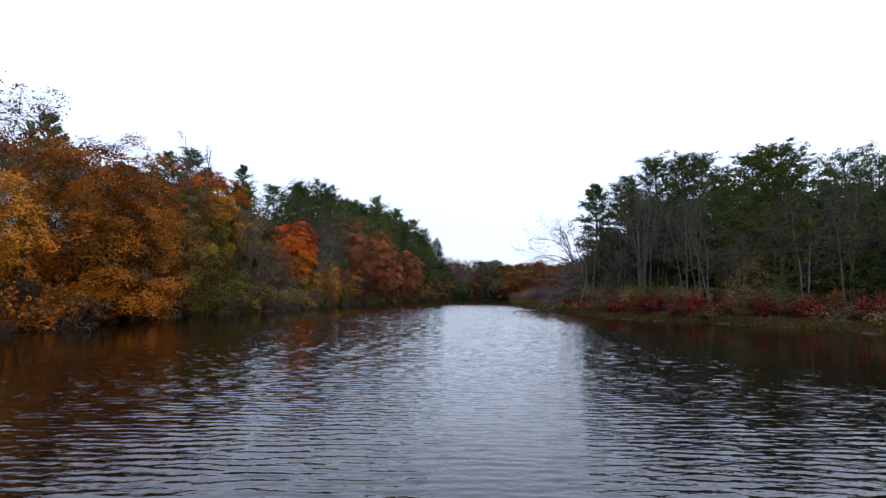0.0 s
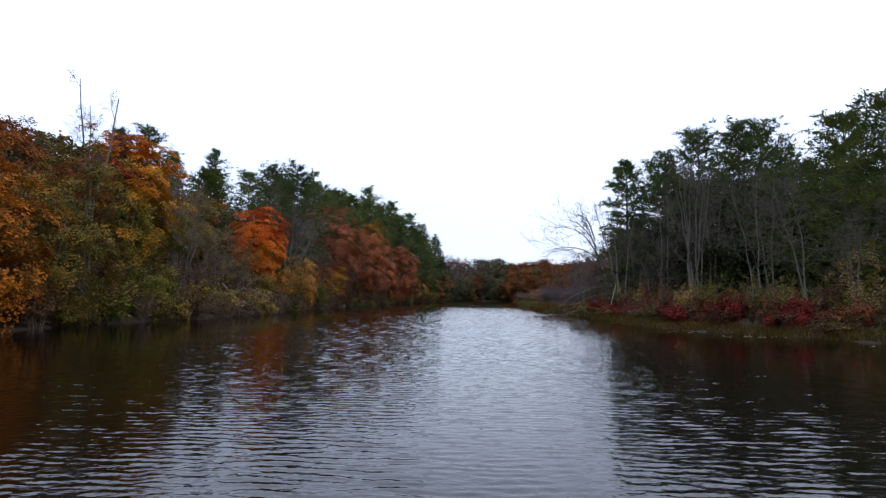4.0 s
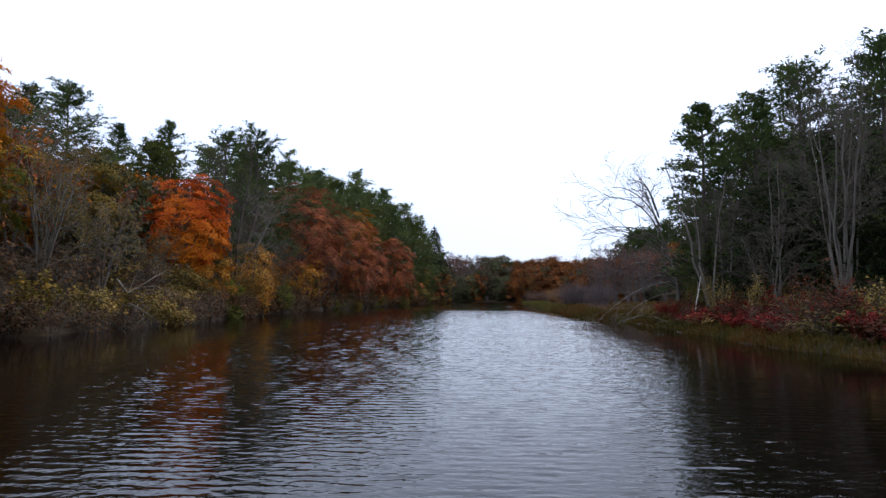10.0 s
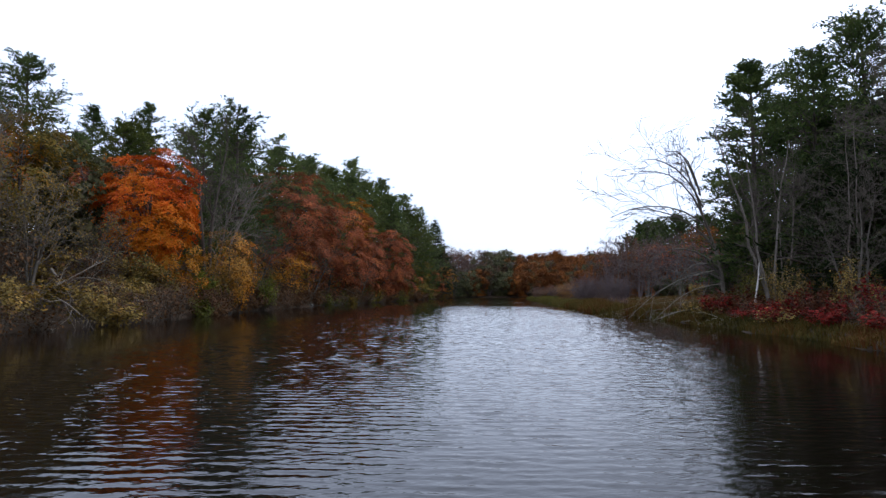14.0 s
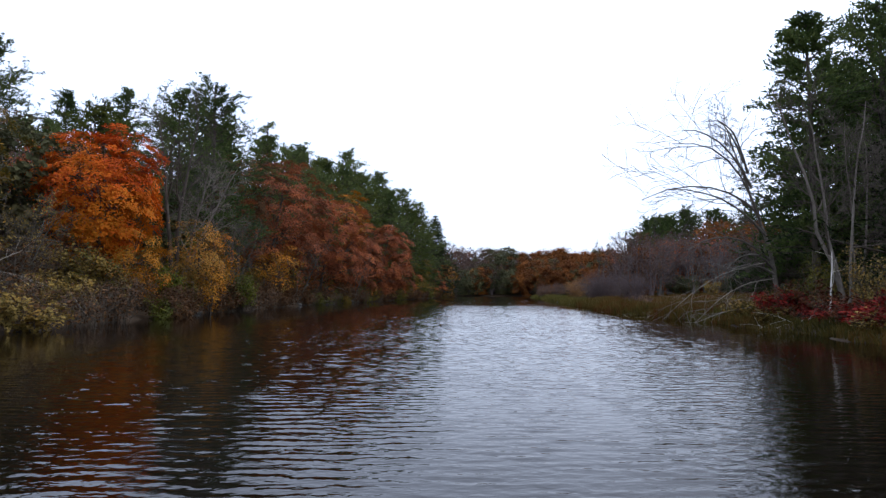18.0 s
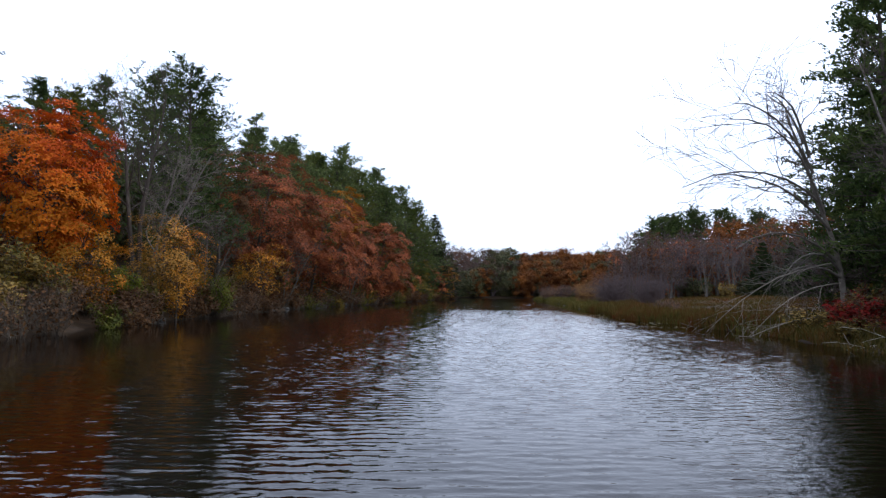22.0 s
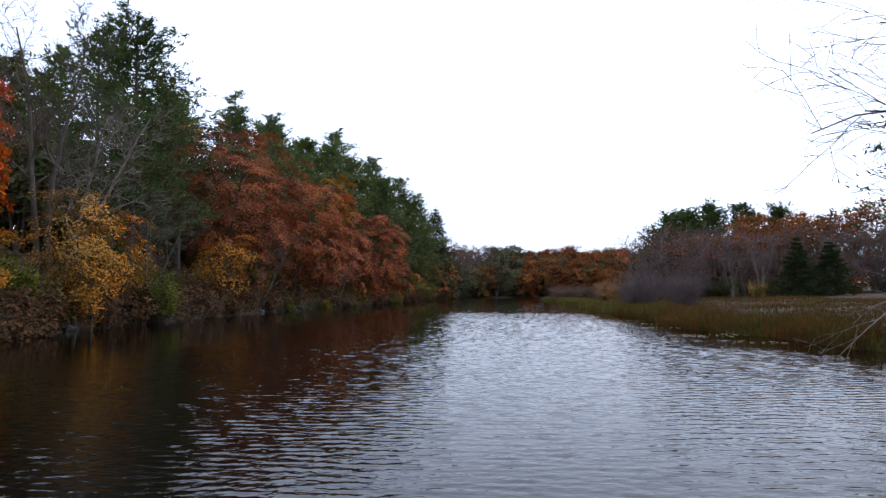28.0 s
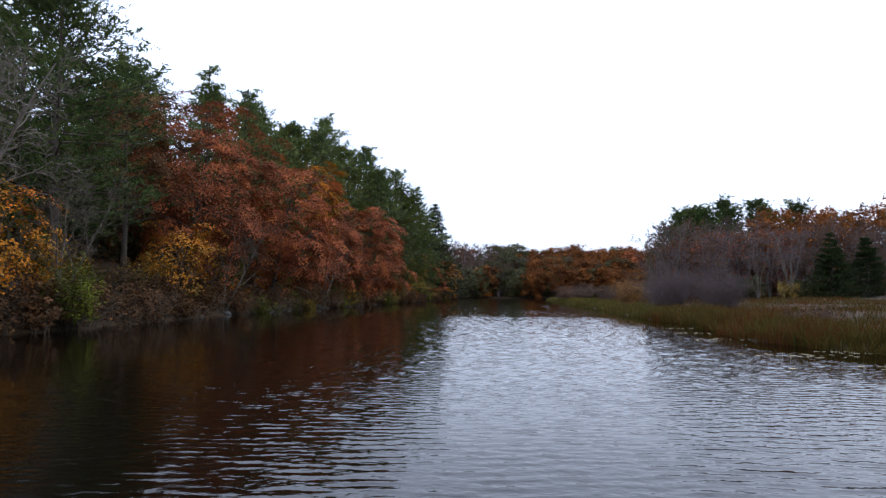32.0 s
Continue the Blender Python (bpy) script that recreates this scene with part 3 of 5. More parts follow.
def height(x, y):
    a, b, c = shore(x, y)
    d = max(a, b, c)
    if d <= 0:
        return max(-1.6, 0.45 * d)
    h = 0.32 * min(d, 1.2)
    if a == d:
        h += 13.5 * (1 - math.exp(-max(0, a - 1.5) / 26.0)) * min(1, max(0.25, (290 - y) / 70 if y > 220 else 1))
    elif b == d:
        h += 0.035 * max(0, min(b, 420) - 14)
    else:
        h += 6.5 * (1 - math.exp(-max(0, c - 3) / 30.0))
    n = noise.noise((x * 0.11, y * 0.11, 0.3)) * 0.5 + noise.noise((x * 0.5, y * 0.5, 2.0)) * 0.12
    return max(h + n * min(1, d / 6), 0.32 * min(d, 0.7))


def axis(lo, hi, fine_lo, fine_hi, step):
    mid = np.arange(fine_lo, fine_hi + 0.01, step)
    k = 1.35 ** np.arange(1, 22) * step
    up, down = fine_hi + np.cumsum(k), fine_lo - np.cumsum(k)
    return np.unique(np.concatenate([down[down > lo], [lo], mid, up[up < hi], [hi]]))


gx, gy = axis(-2600, 2600, -80, 100, 1.5), axis(-2600, 2600, -20, 340, 1.5)
gz = np.array([[height(x, y) for x in gx] for y in gy])
vx, vy = np.meshgrid(gx, gy)
ny, nx = vx.shape
gi = np.arange(ny - 1)[:, None] * nx + np.arange(nx - 1)
gf = np.stack([gi, gi + 1, gi + nx + 1, gi + nx], -1).reshape(-1, 4)
tagged(new("ground", mesh_of("ground", np.stack([vx, vy, gz], -1).reshape(-1, 3), gf, M_GROUND, True)), "wooded river banks covered in brown leaf litter", "ground", kind="structure")


def ripples(X, Y, seed=4, steep=0.145):
    """Wind ripples: many short wave trains that run up the river within a narrow fan."""
    rng = np.random.default_rng(seed)
    Z = np.zeros_like(X)
    count = 44
    for i in range(count):
        lam = 0.17 * (0.38 / 0.17) ** rng.uniform(0, 1)
        th = rng.normal(0.03, 0.75)
        k = 2 * math.pi / lam
        amp = steep * math.sqrt(2 / count) / k
        warp = 0.5 * np.sin(0.21 * X + 0.13 * Y + i) + 0.4 * np.sin(0.37 * X - 0.29 * Y + 2.3 * i)
        gust = 0.75 + 0.45 * np.sin(0.11 * X + 1.7 * i) * np.sin(0.083 * Y + 0.9 * i)
        Z += amp * gust * np.sin(k * (np.sin(th) * X + np.cos(th) * Y) + rng.uniform(0, 6.28) + warp)
    return Z


wx, wy = axis(-160, 160, -15, 15, 0.18), axis(-160, 350, -2, 285, 0.14)
wy = np.concatenate([wy[wy < -2.1], np.arange(-2, 108, 0.06), np.arange(108, 150, 0.08), wy[wy > 150.1]])
WX, WY = np.meshgrid(wx, wy)
fade = np.clip((np.abs(WX - 3) - 34) / -5, 0, 1) * np.clip((WY + 4) / 2, 0, 1) * np.clip((300 - WY) / 20, 0, 1)
# wind drops off towards the wooded bank and below the grove
lee_l = (WX - np.interp(WY, [20, 60, 90, 130, 174, 260], [-15, -14.5, -14, -12.5, -7.5, 3])) / 6.0
lee_r = (np.interp(WY, [30, 50, 65, 95, 106, 116, 150, 200, 270], [18, 15.5, 14, 15.5, 19, 19, 21, 26, 32]) - WX) / 8.0
wind = np.clip(np.minimum(lee_l, lee_r), 0, 1)
wind = (0.28 + 0.72 * wind * wind * (3 - 2 * wind)) * np.interp(WY, [112, 165], [1, 0.62])      # the upper reach lies calmer
WZ = ripples(WX, WY) * fade * wind
ny, nx = WX.shape
gi = np.arange(ny - 1)[:, None] * nx + np.arange(nx - 1)
gf = np.stack([gi, gi + 1, gi + nx + 1, gi + nx], -1).reshape(-1, 4)
water = new("water", mesh_of("water", np.stack([WX, WY, WZ], -1).reshape(-1, 3), gf, M_WATER, True))
water.data.attributes.new("wind", "FLOAT", "POINT").data.foreach_set("value", wind.ravel().astype(np.float32))
tagged(water, "dark rippled river water reflecting a pale sky", "river", kind="structure")

# ---------------------------------------------------------------- left bank, front row
SPREAD = dict(spray=0.95, lobes=1.15, puff=0.16)
leafy_tree("maple_tree", -30.5, 38.5, 8.6, 5.0, "gold", 11, "golden yellow maple leaning from the wooded river bank", 0.02, 15000, 0.2, lean=(1.5, 0), **SPREAD)
leafy_tree("maple_tree", -28.6, 49.0, 14.2, 6.0, "amber", 13, "tall amber-orange maple on the river bank", 0.06, 27000, 0.2, lean=(1.0, 0), **SPREAD)
leafy_tree("maple_tree", -26.6, 48.5, 4.6, 4.4, "amber", 12, "amber maple boughs hanging low over the water", 0.06, 13000, 0.18, lean=(1.8, 0), droop=0.1, **SPREAD)
leafy_tree("maple_tree", -28.0, 57.0, 10.6, 4.6, "amber", 14, "small amber maple with olive inner leaves at the bank", 0.02, 14000, 0.2, lean=(1.5, 0), **SPREAD)
leafy_tree("ash_tree", -34.0, 50.0, 16.6, 3.0, "ash", 15, "tall thinly leaved tree with dull brown leaves", 0.5, 2600, 0.2, clump=22, limbs=14)
leafy_tree("ash_tree", -39.0, 48.0, 17.0, 3.6, "ash", 16, "slender thinly leaved tree with dull brown leaves", 0.4, 3600, 0.2, clump=24, limbs=14)
leafy_tree("oak_tree", -37.5, 72.0, 13.2, 5.6, "russet", 17, "dark rust oak behind the front row of maples", 0.05, 17000, 0.22, **SPREAD)
leafy_tree("oak_tree", -33.5, 61.5, 11.0, 4.2, "russet", 37, "dull russet oak behind the amber maples", 0.1, 11000, 0.22, **SPREAD)
leafy_tree("maple_tree", -28.8, 66.0, 13.4, 5.2, "olive", 18, "olive-gold maple with a few bare grey boughs", 0.02, 21000, 0.21, lean=(1.5, 0), **SPREAD)
leafy_tree("maple_tree", -32.0, 83.0, 15.6, 5.0, "turning", 19, "large half-turned maple, green below and orange on top", 0.02, 32000, 0.22, lean=(1.2, 0), spray=0.85, lobes=1.0, puff=0.11)
leafy_tree("maple_tree", -33.6, 80.5, 15.6, 4.0, "red", 20, "dull red maple crown behind the half-turned maple", 0.3, 10000, 0.22)
leafy_tree("maple_tree", -27.0, 77.0, 4.4, 2.8, "lowolive", 21, "low olive-green maple at the water's edge", 0.02, 7000, 0.19, lean=(1.2, 0), **SPREAD)
leafy_tree("maple_tree", -27.5, 111.8, 14.0, 4.9, "scarlet", 22, "brilliant orange-red maple in full autumn colour", 0.15, 30000, 0.19, limbs=16, spray=0.85, lobes=0.7, puff=0.10, hollow=0.6)
leafy_tree("maple_tree", -26.0, 112.4, 6.4, 3.4, "apricot", 36, "low orange and yellow maple boughs under the tall maple", 0.1, 6000, 0.17, lean=(0.8, 0), split=False, **SPREAD)
leafy_tree("birch_tree", -22.2, 119.2, 9.0, 2.3, "birch", 23, "small golden birch with thin foliage", 0.22, 4200, 0.16, clump=44, spray=1.1, puff=0.12)
leafy_tree("maple_tree", -23.0, 123.6, 8.4, 2.5, "apricot", 39, "thin golden maple beside the birch", 0.3, 2800, 0.16, clump=40, lean=(0.6, 0), split=False, spray=1.1, puff=0.12)
leafy_tree("maple_sapling", -20.6, 118.4, 5.8, 1.6, "apricot", 24, "small golden maple sapling at the water's edge", 0.3, 1600, 0.16, clump=30, split=False)
leafy_tree("maple_tree", -33.6, 102.5, 12.6, 4.6, "olive", 25, "thin olive and yellow maple on the slope", 0.3, 8000, 0.22, **SPREAD)
leafy_tree("oak_tree", -26.2, 154.0, 20.6, 8.0, "rust", 26, "broad rust-red oak spreading over the river", 0.08, 36000, 0.22, lean=(2.0, 0), limbs=16, spray=0.9)
leafy_tree("oak_tree", -21.4, 169.0, 17.6, 8.0, "rust", 27, "rust-brown oak with boughs over the river", 0.06, 30000, 0.23, lean=(3.0, -1), limbs=14, spray=0.9)
leafy_tree("maple_sapling", -22.3, 143.5, 8.2, 3.4, "apricot", 28, "thin gold-leaved maple sapling under the oak", 0.35, 2600, 0.18, clump=36, lean=(1.2, 0), split=False)
leafy_tree("oak_tree", -27.6, 145.0, 19.0, 4.8, "brown", 29, "dull brown oak top with thinning leaves", 0.4, 7000, 0.24)
leafy_tree("oak_tree", -13.6, 195.5, 16.6, 6.8, "rust", 30, "rust and orange oak leaning over the water", 0.03, 26000, 0.26, lean=(2.0, -1), limbs=14, spray=0.9)
leafy_tree("oak_tree", -17.6, 182.0, 14.6, 6.0, "rust", 34, "rust-brown oak in the row along the bank", 0.05, 17000, 0.26, lean=(1.5, 0), spray=0.9)
leafy_tree("maple_tree", -20.0, 187.0, 21.0, 5.0, "gold", 31, "golden-orange maple rising behind the rust oaks", 0.3, 12000, 0.26)
leafy_tree("maple_tree", 0.6, 267.0, 11.4, 4.0, "apricot", 32, "small orange-gold maple on the wooded point", 0.02, 10000, 0.27)
leafy_tree("maple_tree", -3.4, 257.0, 11.0, 4.6, "rust", 33, "small rust maple on the wooded point", 0.02, 9000, 0.28)
leafy_tree("maple_tree", -8.0, 236.0, 11.0, 5.0, "olive", 35, "olive-brown tree in the row along the bank", 0.02, 9000, 0.28)
leafy_tree("oak_tree", -12.0, 217.0, 12.0, 5.2, "russet", 38, "dull russet oak in the row along the bank", 0.02, 10000, 0.28)

# leafless trees and thickets on the left bank
bare_tree("bare_tree", -24.6, 119.2, 19.6, 6.0, 41, "tall leafless tree with a dark sinuous trunk", 2, (0.3, 0), 20, 0.4, bark=M_BARK, fine=M_BARK, spread=0.5, thick=1.4, r=0.26)
bare_tree("bare_tree", -25.6, 123.0, 15.5, 5.5, 42, "leafless grey tree with long leaning limbs", 2, (4.0, 0.5), 16, 0.35, spread=0.4, bark=M_ALDER, fine=M_ALDER, thick=1.5, r=0.2)
bare_tree("bare_tree", -22.5, 128.5, 8.5, 4.5, 43, "leafless grey understorey tree at the bank", 3, (1.5, 0), 15, 0.25)
bare_tree("bare_tree", -29.4, 91, 10.4, 3.8, 44, "grey leafless thicket of alder stems", 5, (0.4, 0), 25, 0.15, fine=M_ALDER, leaf="olive", leaves=2600)
bare_tree("bare_tree", -27.6, 96, 7.4, 3.6, 45, "grey leafless thicket of alder stems", 5, (0.5, 0), 25, 0.15, fine=M_ALDER, leaf="straw", leaves=2600)
bare_tree("bare_tree", -33.2, 97, 12.6, 4.6, 46, "purple-grey leafless tree on the slope", 4, (0, 0), 24, 0.25, fine=M_ALDER, leaf="brown", leaves=1600)
bare_tree("bare_tree", -32.0, 89, 13.0, 4.5, 47, "purple-grey leafless tree on the slope", 4, (0, 0), 24, 0.2, fine=M_ALDER, leaf="olive", leaves=1400)
bare_tree("bare_tree", -27.0, 102.0, 5.4, 3.0, 48, "grey leafless thicket with a few yellow leaves", 4, (1.0, 0), 20, 0.15, leaf="straw", leaves=1200)
bare_tree("bare_tree", -29.6, 72.0, 19.2, 3.4, 49, "pale leafless tree top standing above the maples", 3, (0, 0), 15, 0.5, spread=0.4)
bare_tree("bare_tree", -21.0, 152, 9.0, 4.0, 50, "grey leafless tree leaning out under the oaks", 2, (3.0, 0), 14, 0.25)
bare_tree("bare_tree", -16.5, 178, 9.5, 4.0, 51, "grey leafless tree leaning out between the oaks", 3, (2.5, 0), 15, 0.25)

# pines on the left slope
pine_tree("pine_tree", -26.9, 134.3, 25.4, 7.0, 61, "tall dark white pine above the oaks", 0.2, split=True, density=1.3)
pine_tree("pine_tree", -33.8, 140.0, 23.0, 6.4, 65, "white pine in a dark group on the slope", 0.25, density=1.1)
pine_tree("pine_tree", -56.8, 135.8, 25.0, 7.6, 62, "dark white pine on the hillside", 0.15, density=1.6)
pine_tree("pine_tree", -63.0, 133.0, 24.0, 7.0, 63, "dark white pine on the hillside", 0.15, density=1.2)
pine_tree("pine_tree", -56.6, 168.1, 28.6, 4.6, 64, "slender white pine standing above the hill", 0.3)
pine_tree("pine_tree", -65.8, 164.5, 26.0, 4.6, 76, "slender white pine standing above the hill", 0.3)
pine_tree("pine_tree", -33.3, 176.0, 28.6, 4.6, 67, "white pine with an open top above the oaks", 0.35, leaf="ridge", size=0.42)
pine_tree("pine_tree", -25.8, 168.5, 26.0, 5.0, 68, "white pine with an open top above the oaks", 0.35, leaf="ridge", size=0.42)
pine_tree("pine_tree", -23.4, 207.4, 31.4, 7.0, 69, "white pine in the row above the point", 0.2, leaf="ridge", size=0.5)
pine_tree("pine_tree", -17.4, 225.0, 32.0, 7.4, 70, "white pine in the row above the point", 0.15, leaf="ridge", size=0.5)
pine_tree("pine_tree", -12.0, 240.0, 31.4, 7.4, 71, "white pine in the row above the point", 0.15, leaf="ridge", size=0.5)
pine_tree("pine_tree", -7.6, 250.0, 29.0, 7.2, 72, "white pine in the row above the point", 0.1, leaf="ridge", size=0.5)
pine_tree("pine_tree", -2.0, 262.0, 28.6, 7.4, 73, "dark conifer at the tip of the wooded point", 0.08, leaf="spruce", size=0.5, shape="cone", density=0.9)
pine_tree("pine_tree", -46.0, 108.0, 15.0, 6.0, 75, "white pine on the hillside behind bare trees", 0.3)

for i, (a, b, h) in enumerate(((-26, 192, 25), (-29, 184, 25), (-22, 196, 24), (-19, 208, 24), (-14, 222, 24), (-28, 204, 25), (-37, 186, 25), (-40, 168, 24), (-36, 160, 22), (-52, 150, 20), (-20, 217, 25), (-35, 198, 25), (-32, 193, 26), (-43, 176, 24), (-47, 165, 23), (-10, 233, 23), (-15, 231, 25), (-24, 178, 21), (-53, 158, 21), (-32, 212, 25), (-5, 254, 20), (-10, 245, 23), (-18, 240, 26), (-26, 224, 26))):
    pine_tree("pine_tree", a, b, h + (3.0 if b > 195 else 1.0), 7.2, 140 + i, "white pine in the dark row along the ridge", 0.08, leaf="pinegold" if i % 3 == 0 else "ridge", size=0.6, density=0.6, gap=0.9)

# ---------------------------------------------------------------- right bank
pine_tree("pine_tree", 27.6, 104.4, 22.0, 4.2, 81, "tall white pine at the edge of the marsh", 0.22, split=True, density=1.2)
pine_tree("pine_tree", 33.4, 105.6, 23.5, 5.8, 82, "tall white pine in the grove", 0.15, density=1.1)
pine_tree("pine_tree", 39.6, 107.2, 27.6, 7.6, 83, "tallest white pine of the grove", 0.15, density=1.2)
pine_tree("pine_tree", 44.0, 98.0, 25.0, 7.8, 84, "white pine in the grove", 0.12)
pine_tree("pine_tree", 49.0, 103, 23.5, 8.2, 85, "white pine in the grove", 0.12)
pine_tree("pine_tree", 39.8, 95.5, 24.6, 7.4, 86, "white pine in the grove", 0.1)
pine_tree("pine_tree", 41.6, 72.0, 19.8, 8.2, 87, "broad yellow-green white pine with level boughs", 0.06, leaf="pinegold", density=1.5)
pine_tree("pine_tree", 43.0, 80.8, 21.2, 7.6, 88, "white pine with dense level boughs", 0.06, leaf="pinegold", density=1.3)
pine_tree("pine_tree", 60.5, 88.0, 22.6, 8.2, 89, "white pine with an open flat top", 0.3)
pine_tree("pine_tree", 56.0, 76, 19.6, 8.2, 90, "white pine at the edge of the grove", 0.1)
pine_tree("pine_tree", 36.5, 97, 17.0, 8.6, 91, "dense dark pine inside the grove", 0.03, leaf="spruce", density=1.2)
pine_tree("pine_tree", 32.8, 98.5, 12.0, 7.7, 92, "dense dark young pine inside the grove", 0.03, leaf="spruce", density=1.2)
pine_tree("pine_tree", 52.0, 80, 14.0, 8.2, 93, "dense dark pine inside the grove", 0.03, leaf="spruce", density=1.2)
pine_tree("pine_tree", 53.5, 95, 22.0, 8.2, 94, "white pine in the grove", 0.1)
pine_tree("pine_tree", 31.5, 112, 14.0, 4.6, 95, "dense young white pine behind the marsh edge", 0.03, density=1.2)
pine_tree("pine_tree", 61.0, 66, 15.0, 8.2, 96, "white pine at the edge of the grove", 0.1)
pine_tree("pine_tree", 37.5, 116, 22.0, 8.6, 97, "white pine at the back of the grove", 0.1)

for i, (a, b, h) in enumerate(((50, 90, 17), (56, 108, 20), (64, 104, 20), (50, 116, 22), (70, 98, 19), (71, 84, 17), (46, 82, 9), (38, 92, 9), (51, 75, 9), (57, 80, 10), (43, 98, 13), (64, 68, 10), (35, 102, 10), (55, 84, 16), (61, 78, 16), (47, 96, 17), (63, 90, 18), (57, 97, 18), (40, 96, 14), (66, 72, 15))):
    pine_tree("pine_tree", a, b, h, 5.4, 170 + i, "dense dark pine inside the grove", 0.02, leaf="spruce" if i % 2 else "pine", density=0.6, size=0.68, shape="cone" if i % 2 else "open")

for i, (a, b, h) in enumerate(((48, 118, 22), (56, 115, 22), (62, 110, 22), (66, 117, 23), (58, 124, 24), (44, 122, 22), (73, 108, 21), (77, 97, 20), (71, 91, 19), (64, 96, 20), (38, 108, 19), (51, 101, 21), (68, 78, 17), (76, 84, 18))):
    pine_tree("pine_tree", a, b, h, 6.4, 210 + i, "dense dark white pine at the back of the grove", 0.02, density=0.5, size=0.8)

# leafless trees of the right bank
bare_tree("bare_tree", 25.3, 105.0, 14.4, 2.6, 101, "leafless pale-barked tree arching over the water", 1, (-3.2, -0.4), 12, 0.45, twig=6, droop=0.02, up=0.0, pull=(-0.35, -0.1, -0.05), thick=1.25, r=0.19, bark=M_ALDER, fine=M_GREY, arch=1.5, arms=(
    ((-1.2, -0.1, 6.8), (-3.4, -1.2, 12.6), (-8.4, -2.8, 12.0)), ((-1.2, -0.1, 7.2), (-4.4, -0.6, 10.6), (-9.8, -1.0, 8.0)), ((-2.0, -0.2, 10.2), (-3.2, -0.8, 14.2), (-5.2, -1.4, 13.6)),
    ((-0.5, 0, 4.0), (-3.4, 0.4, 7.2), (-6.4, 0.4, 5.0)), ((-0.9, -0.1, 5.8), (-4.2, -1.2, 9.4), (-9.0, -2.2, 8.8)), ((-1.8, -0.2, 9.2), (-3.8, -0.6, 13.6), (-7.3, -1.7, 12.8)), ((-0.4, 0, 3.4), (-2.4, -1.2, 5.6), (-5.0, -1.8, 3.4)), ((-2.3, -0.2, 11.0), (-2.6, 0.4, 13.6), (-3.8, 0.8, 14.4)), ((-0.3, 0, 3.0), (-2.2, 0.4, 4.6), (-4.2, 0.8, 2.4))))
bare_tree("bare_tree", 24.9, 97.4, 15.2, 4.4, 102, "leafless grey tree with forked pale stems", 3, (0, 0), 20, 0.25, twig=6, leans=[(-3.4, 0.3), (-0.6, 0.8), (2.2, 0.4)], r=0.14, bark=M_ALDER)
bare_tree("bare_tree", 29.9, 87.5, 18.4, 5.4, 103, "clump of tall leafless grey stems", 5, (0.0, 0), 30, 0.35, twig=5, spread=0.45, r=0.14)
bare_tree("bare_tree", 34.2, 93.0, 20.6, 5.4, 104, "leafless grey tree before the pines", 2, (0.8, 0), 14, 0.4, spread=0.5, r=0.11)
bare_tree("bare_tree", 31.6, 69.0, 12.0, 5.0, 105, "leafless tree with pale leaning forked stems", 2, (-2.2, 0), 14, 0.3, spread=0.5, r=0.10)
bare_tree("bare_tree", 34.5, 68, 9.5, 4.0, 106, "leafless tree with a pale upright stem", 2, (0.6, 0), 12, 0.35, spread=0.4, r=0.09)
bare_tree("bare_tree", 39.5, 69, 12.5, 3.8, 107, "leafless tree with a straight pale stem", 1, (-0.4, 0), 12, 0.35, r=0.10)
bare_tree("bare_tree", 45.5, 67, 14.5, 4.6, 108, "leafless grey tree standing among shrubs", 2, (0, 0), 16, 0.3, spread=0.4, r=0.11)
bare_tree("bare_tree", 49.0, 71, 16.0, 4.8, 109, "leafless grey tree standing among shrubs", 2, (0.5, 0), 16, 0.3, spread=0.4, r=0.12)
bare_tree("bare_tree", 50.5, 62, 14.0, 4.8, 110, "leafless grey tree standing among shrubs", 3, (0, 0), 18, 0.3, spread=0.5, r=0.11)
bare_tree("bare_tree", 55.0, 68, 17.0, 5.0, 111, "tall leafless grey tree before the pines", 2, (0, 0), 16, 0.35, spread=0.4, r=0.13)
bare_tree("bare_tree", 27.6, 92.0, 8.0, 4.0, 112, "small leafless tree rooted among red shrubs", 3, (-0.6, 0), 15, 0.25)
bare_tree("bare_tree", 35.4, 82, 16.5, 4.4, 113, "leafless grey tree before the dark pines", 2, (-0.5, 0), 14, 0.4, spread=0.4, r=0.11)
bare_tree("bare_tree", 52.0, 88, 23.0, 4.0, 114, "leafless tree top between the pines", 2, (0, 0), 16, 0.5, spread=0.4)
bare_tree("bare_tree", 46.0, 108, 27.0, 4.5, 115, "leafless tree top above the pines", 2, (0, 0), 16, 0.5, spread=0.4)
bare_tree("bare_tree", 32.5, 182.0, 13.0, 1.3, 116, "slim leafless tree standing alone in the marsh", 3, (0, 0), 12, 0.55, leans=[(-0.9, 0.1), (0.1, 0.3), (0.8, -0.2)], twig=3, extra=False, r=0.09, thick=2.8)
for i, (a, b, h) in enumerate(((29.5, 113.5, 5.0), (33.5, 119, 6.5), (39.5, 126, 8.0))):
    bare_tree("bare_tree", a, b, h, 3.6, 230 + i, "purple-grey leafless alder at the edge of the marsh", 5, (-0.6, 0), 25, 0.12, fine=M_PLUM, split=False, spread=0.9, r=0.06)
for i, (a, b, h) in enumerate(((27.4, 100.0, 13.0), (29.5, 95.5, 15.5), (32.0, 90.5, 17.5), (33.2, 80.0, 14.5), (40.5, 66.0, 12.5), (53.5, 60.0, 14.0), (36.6, 98.5, 21.5))):
    bare_tree("bare_tree", a, b, h, 4.4, 240 + i, "slender leafless grey tree before the dark pines", 2, (-0.4, 0), 16, 0.3, twig=6, spread=0.45, r=0.10, thick=1.2, bark=M_ALDER)
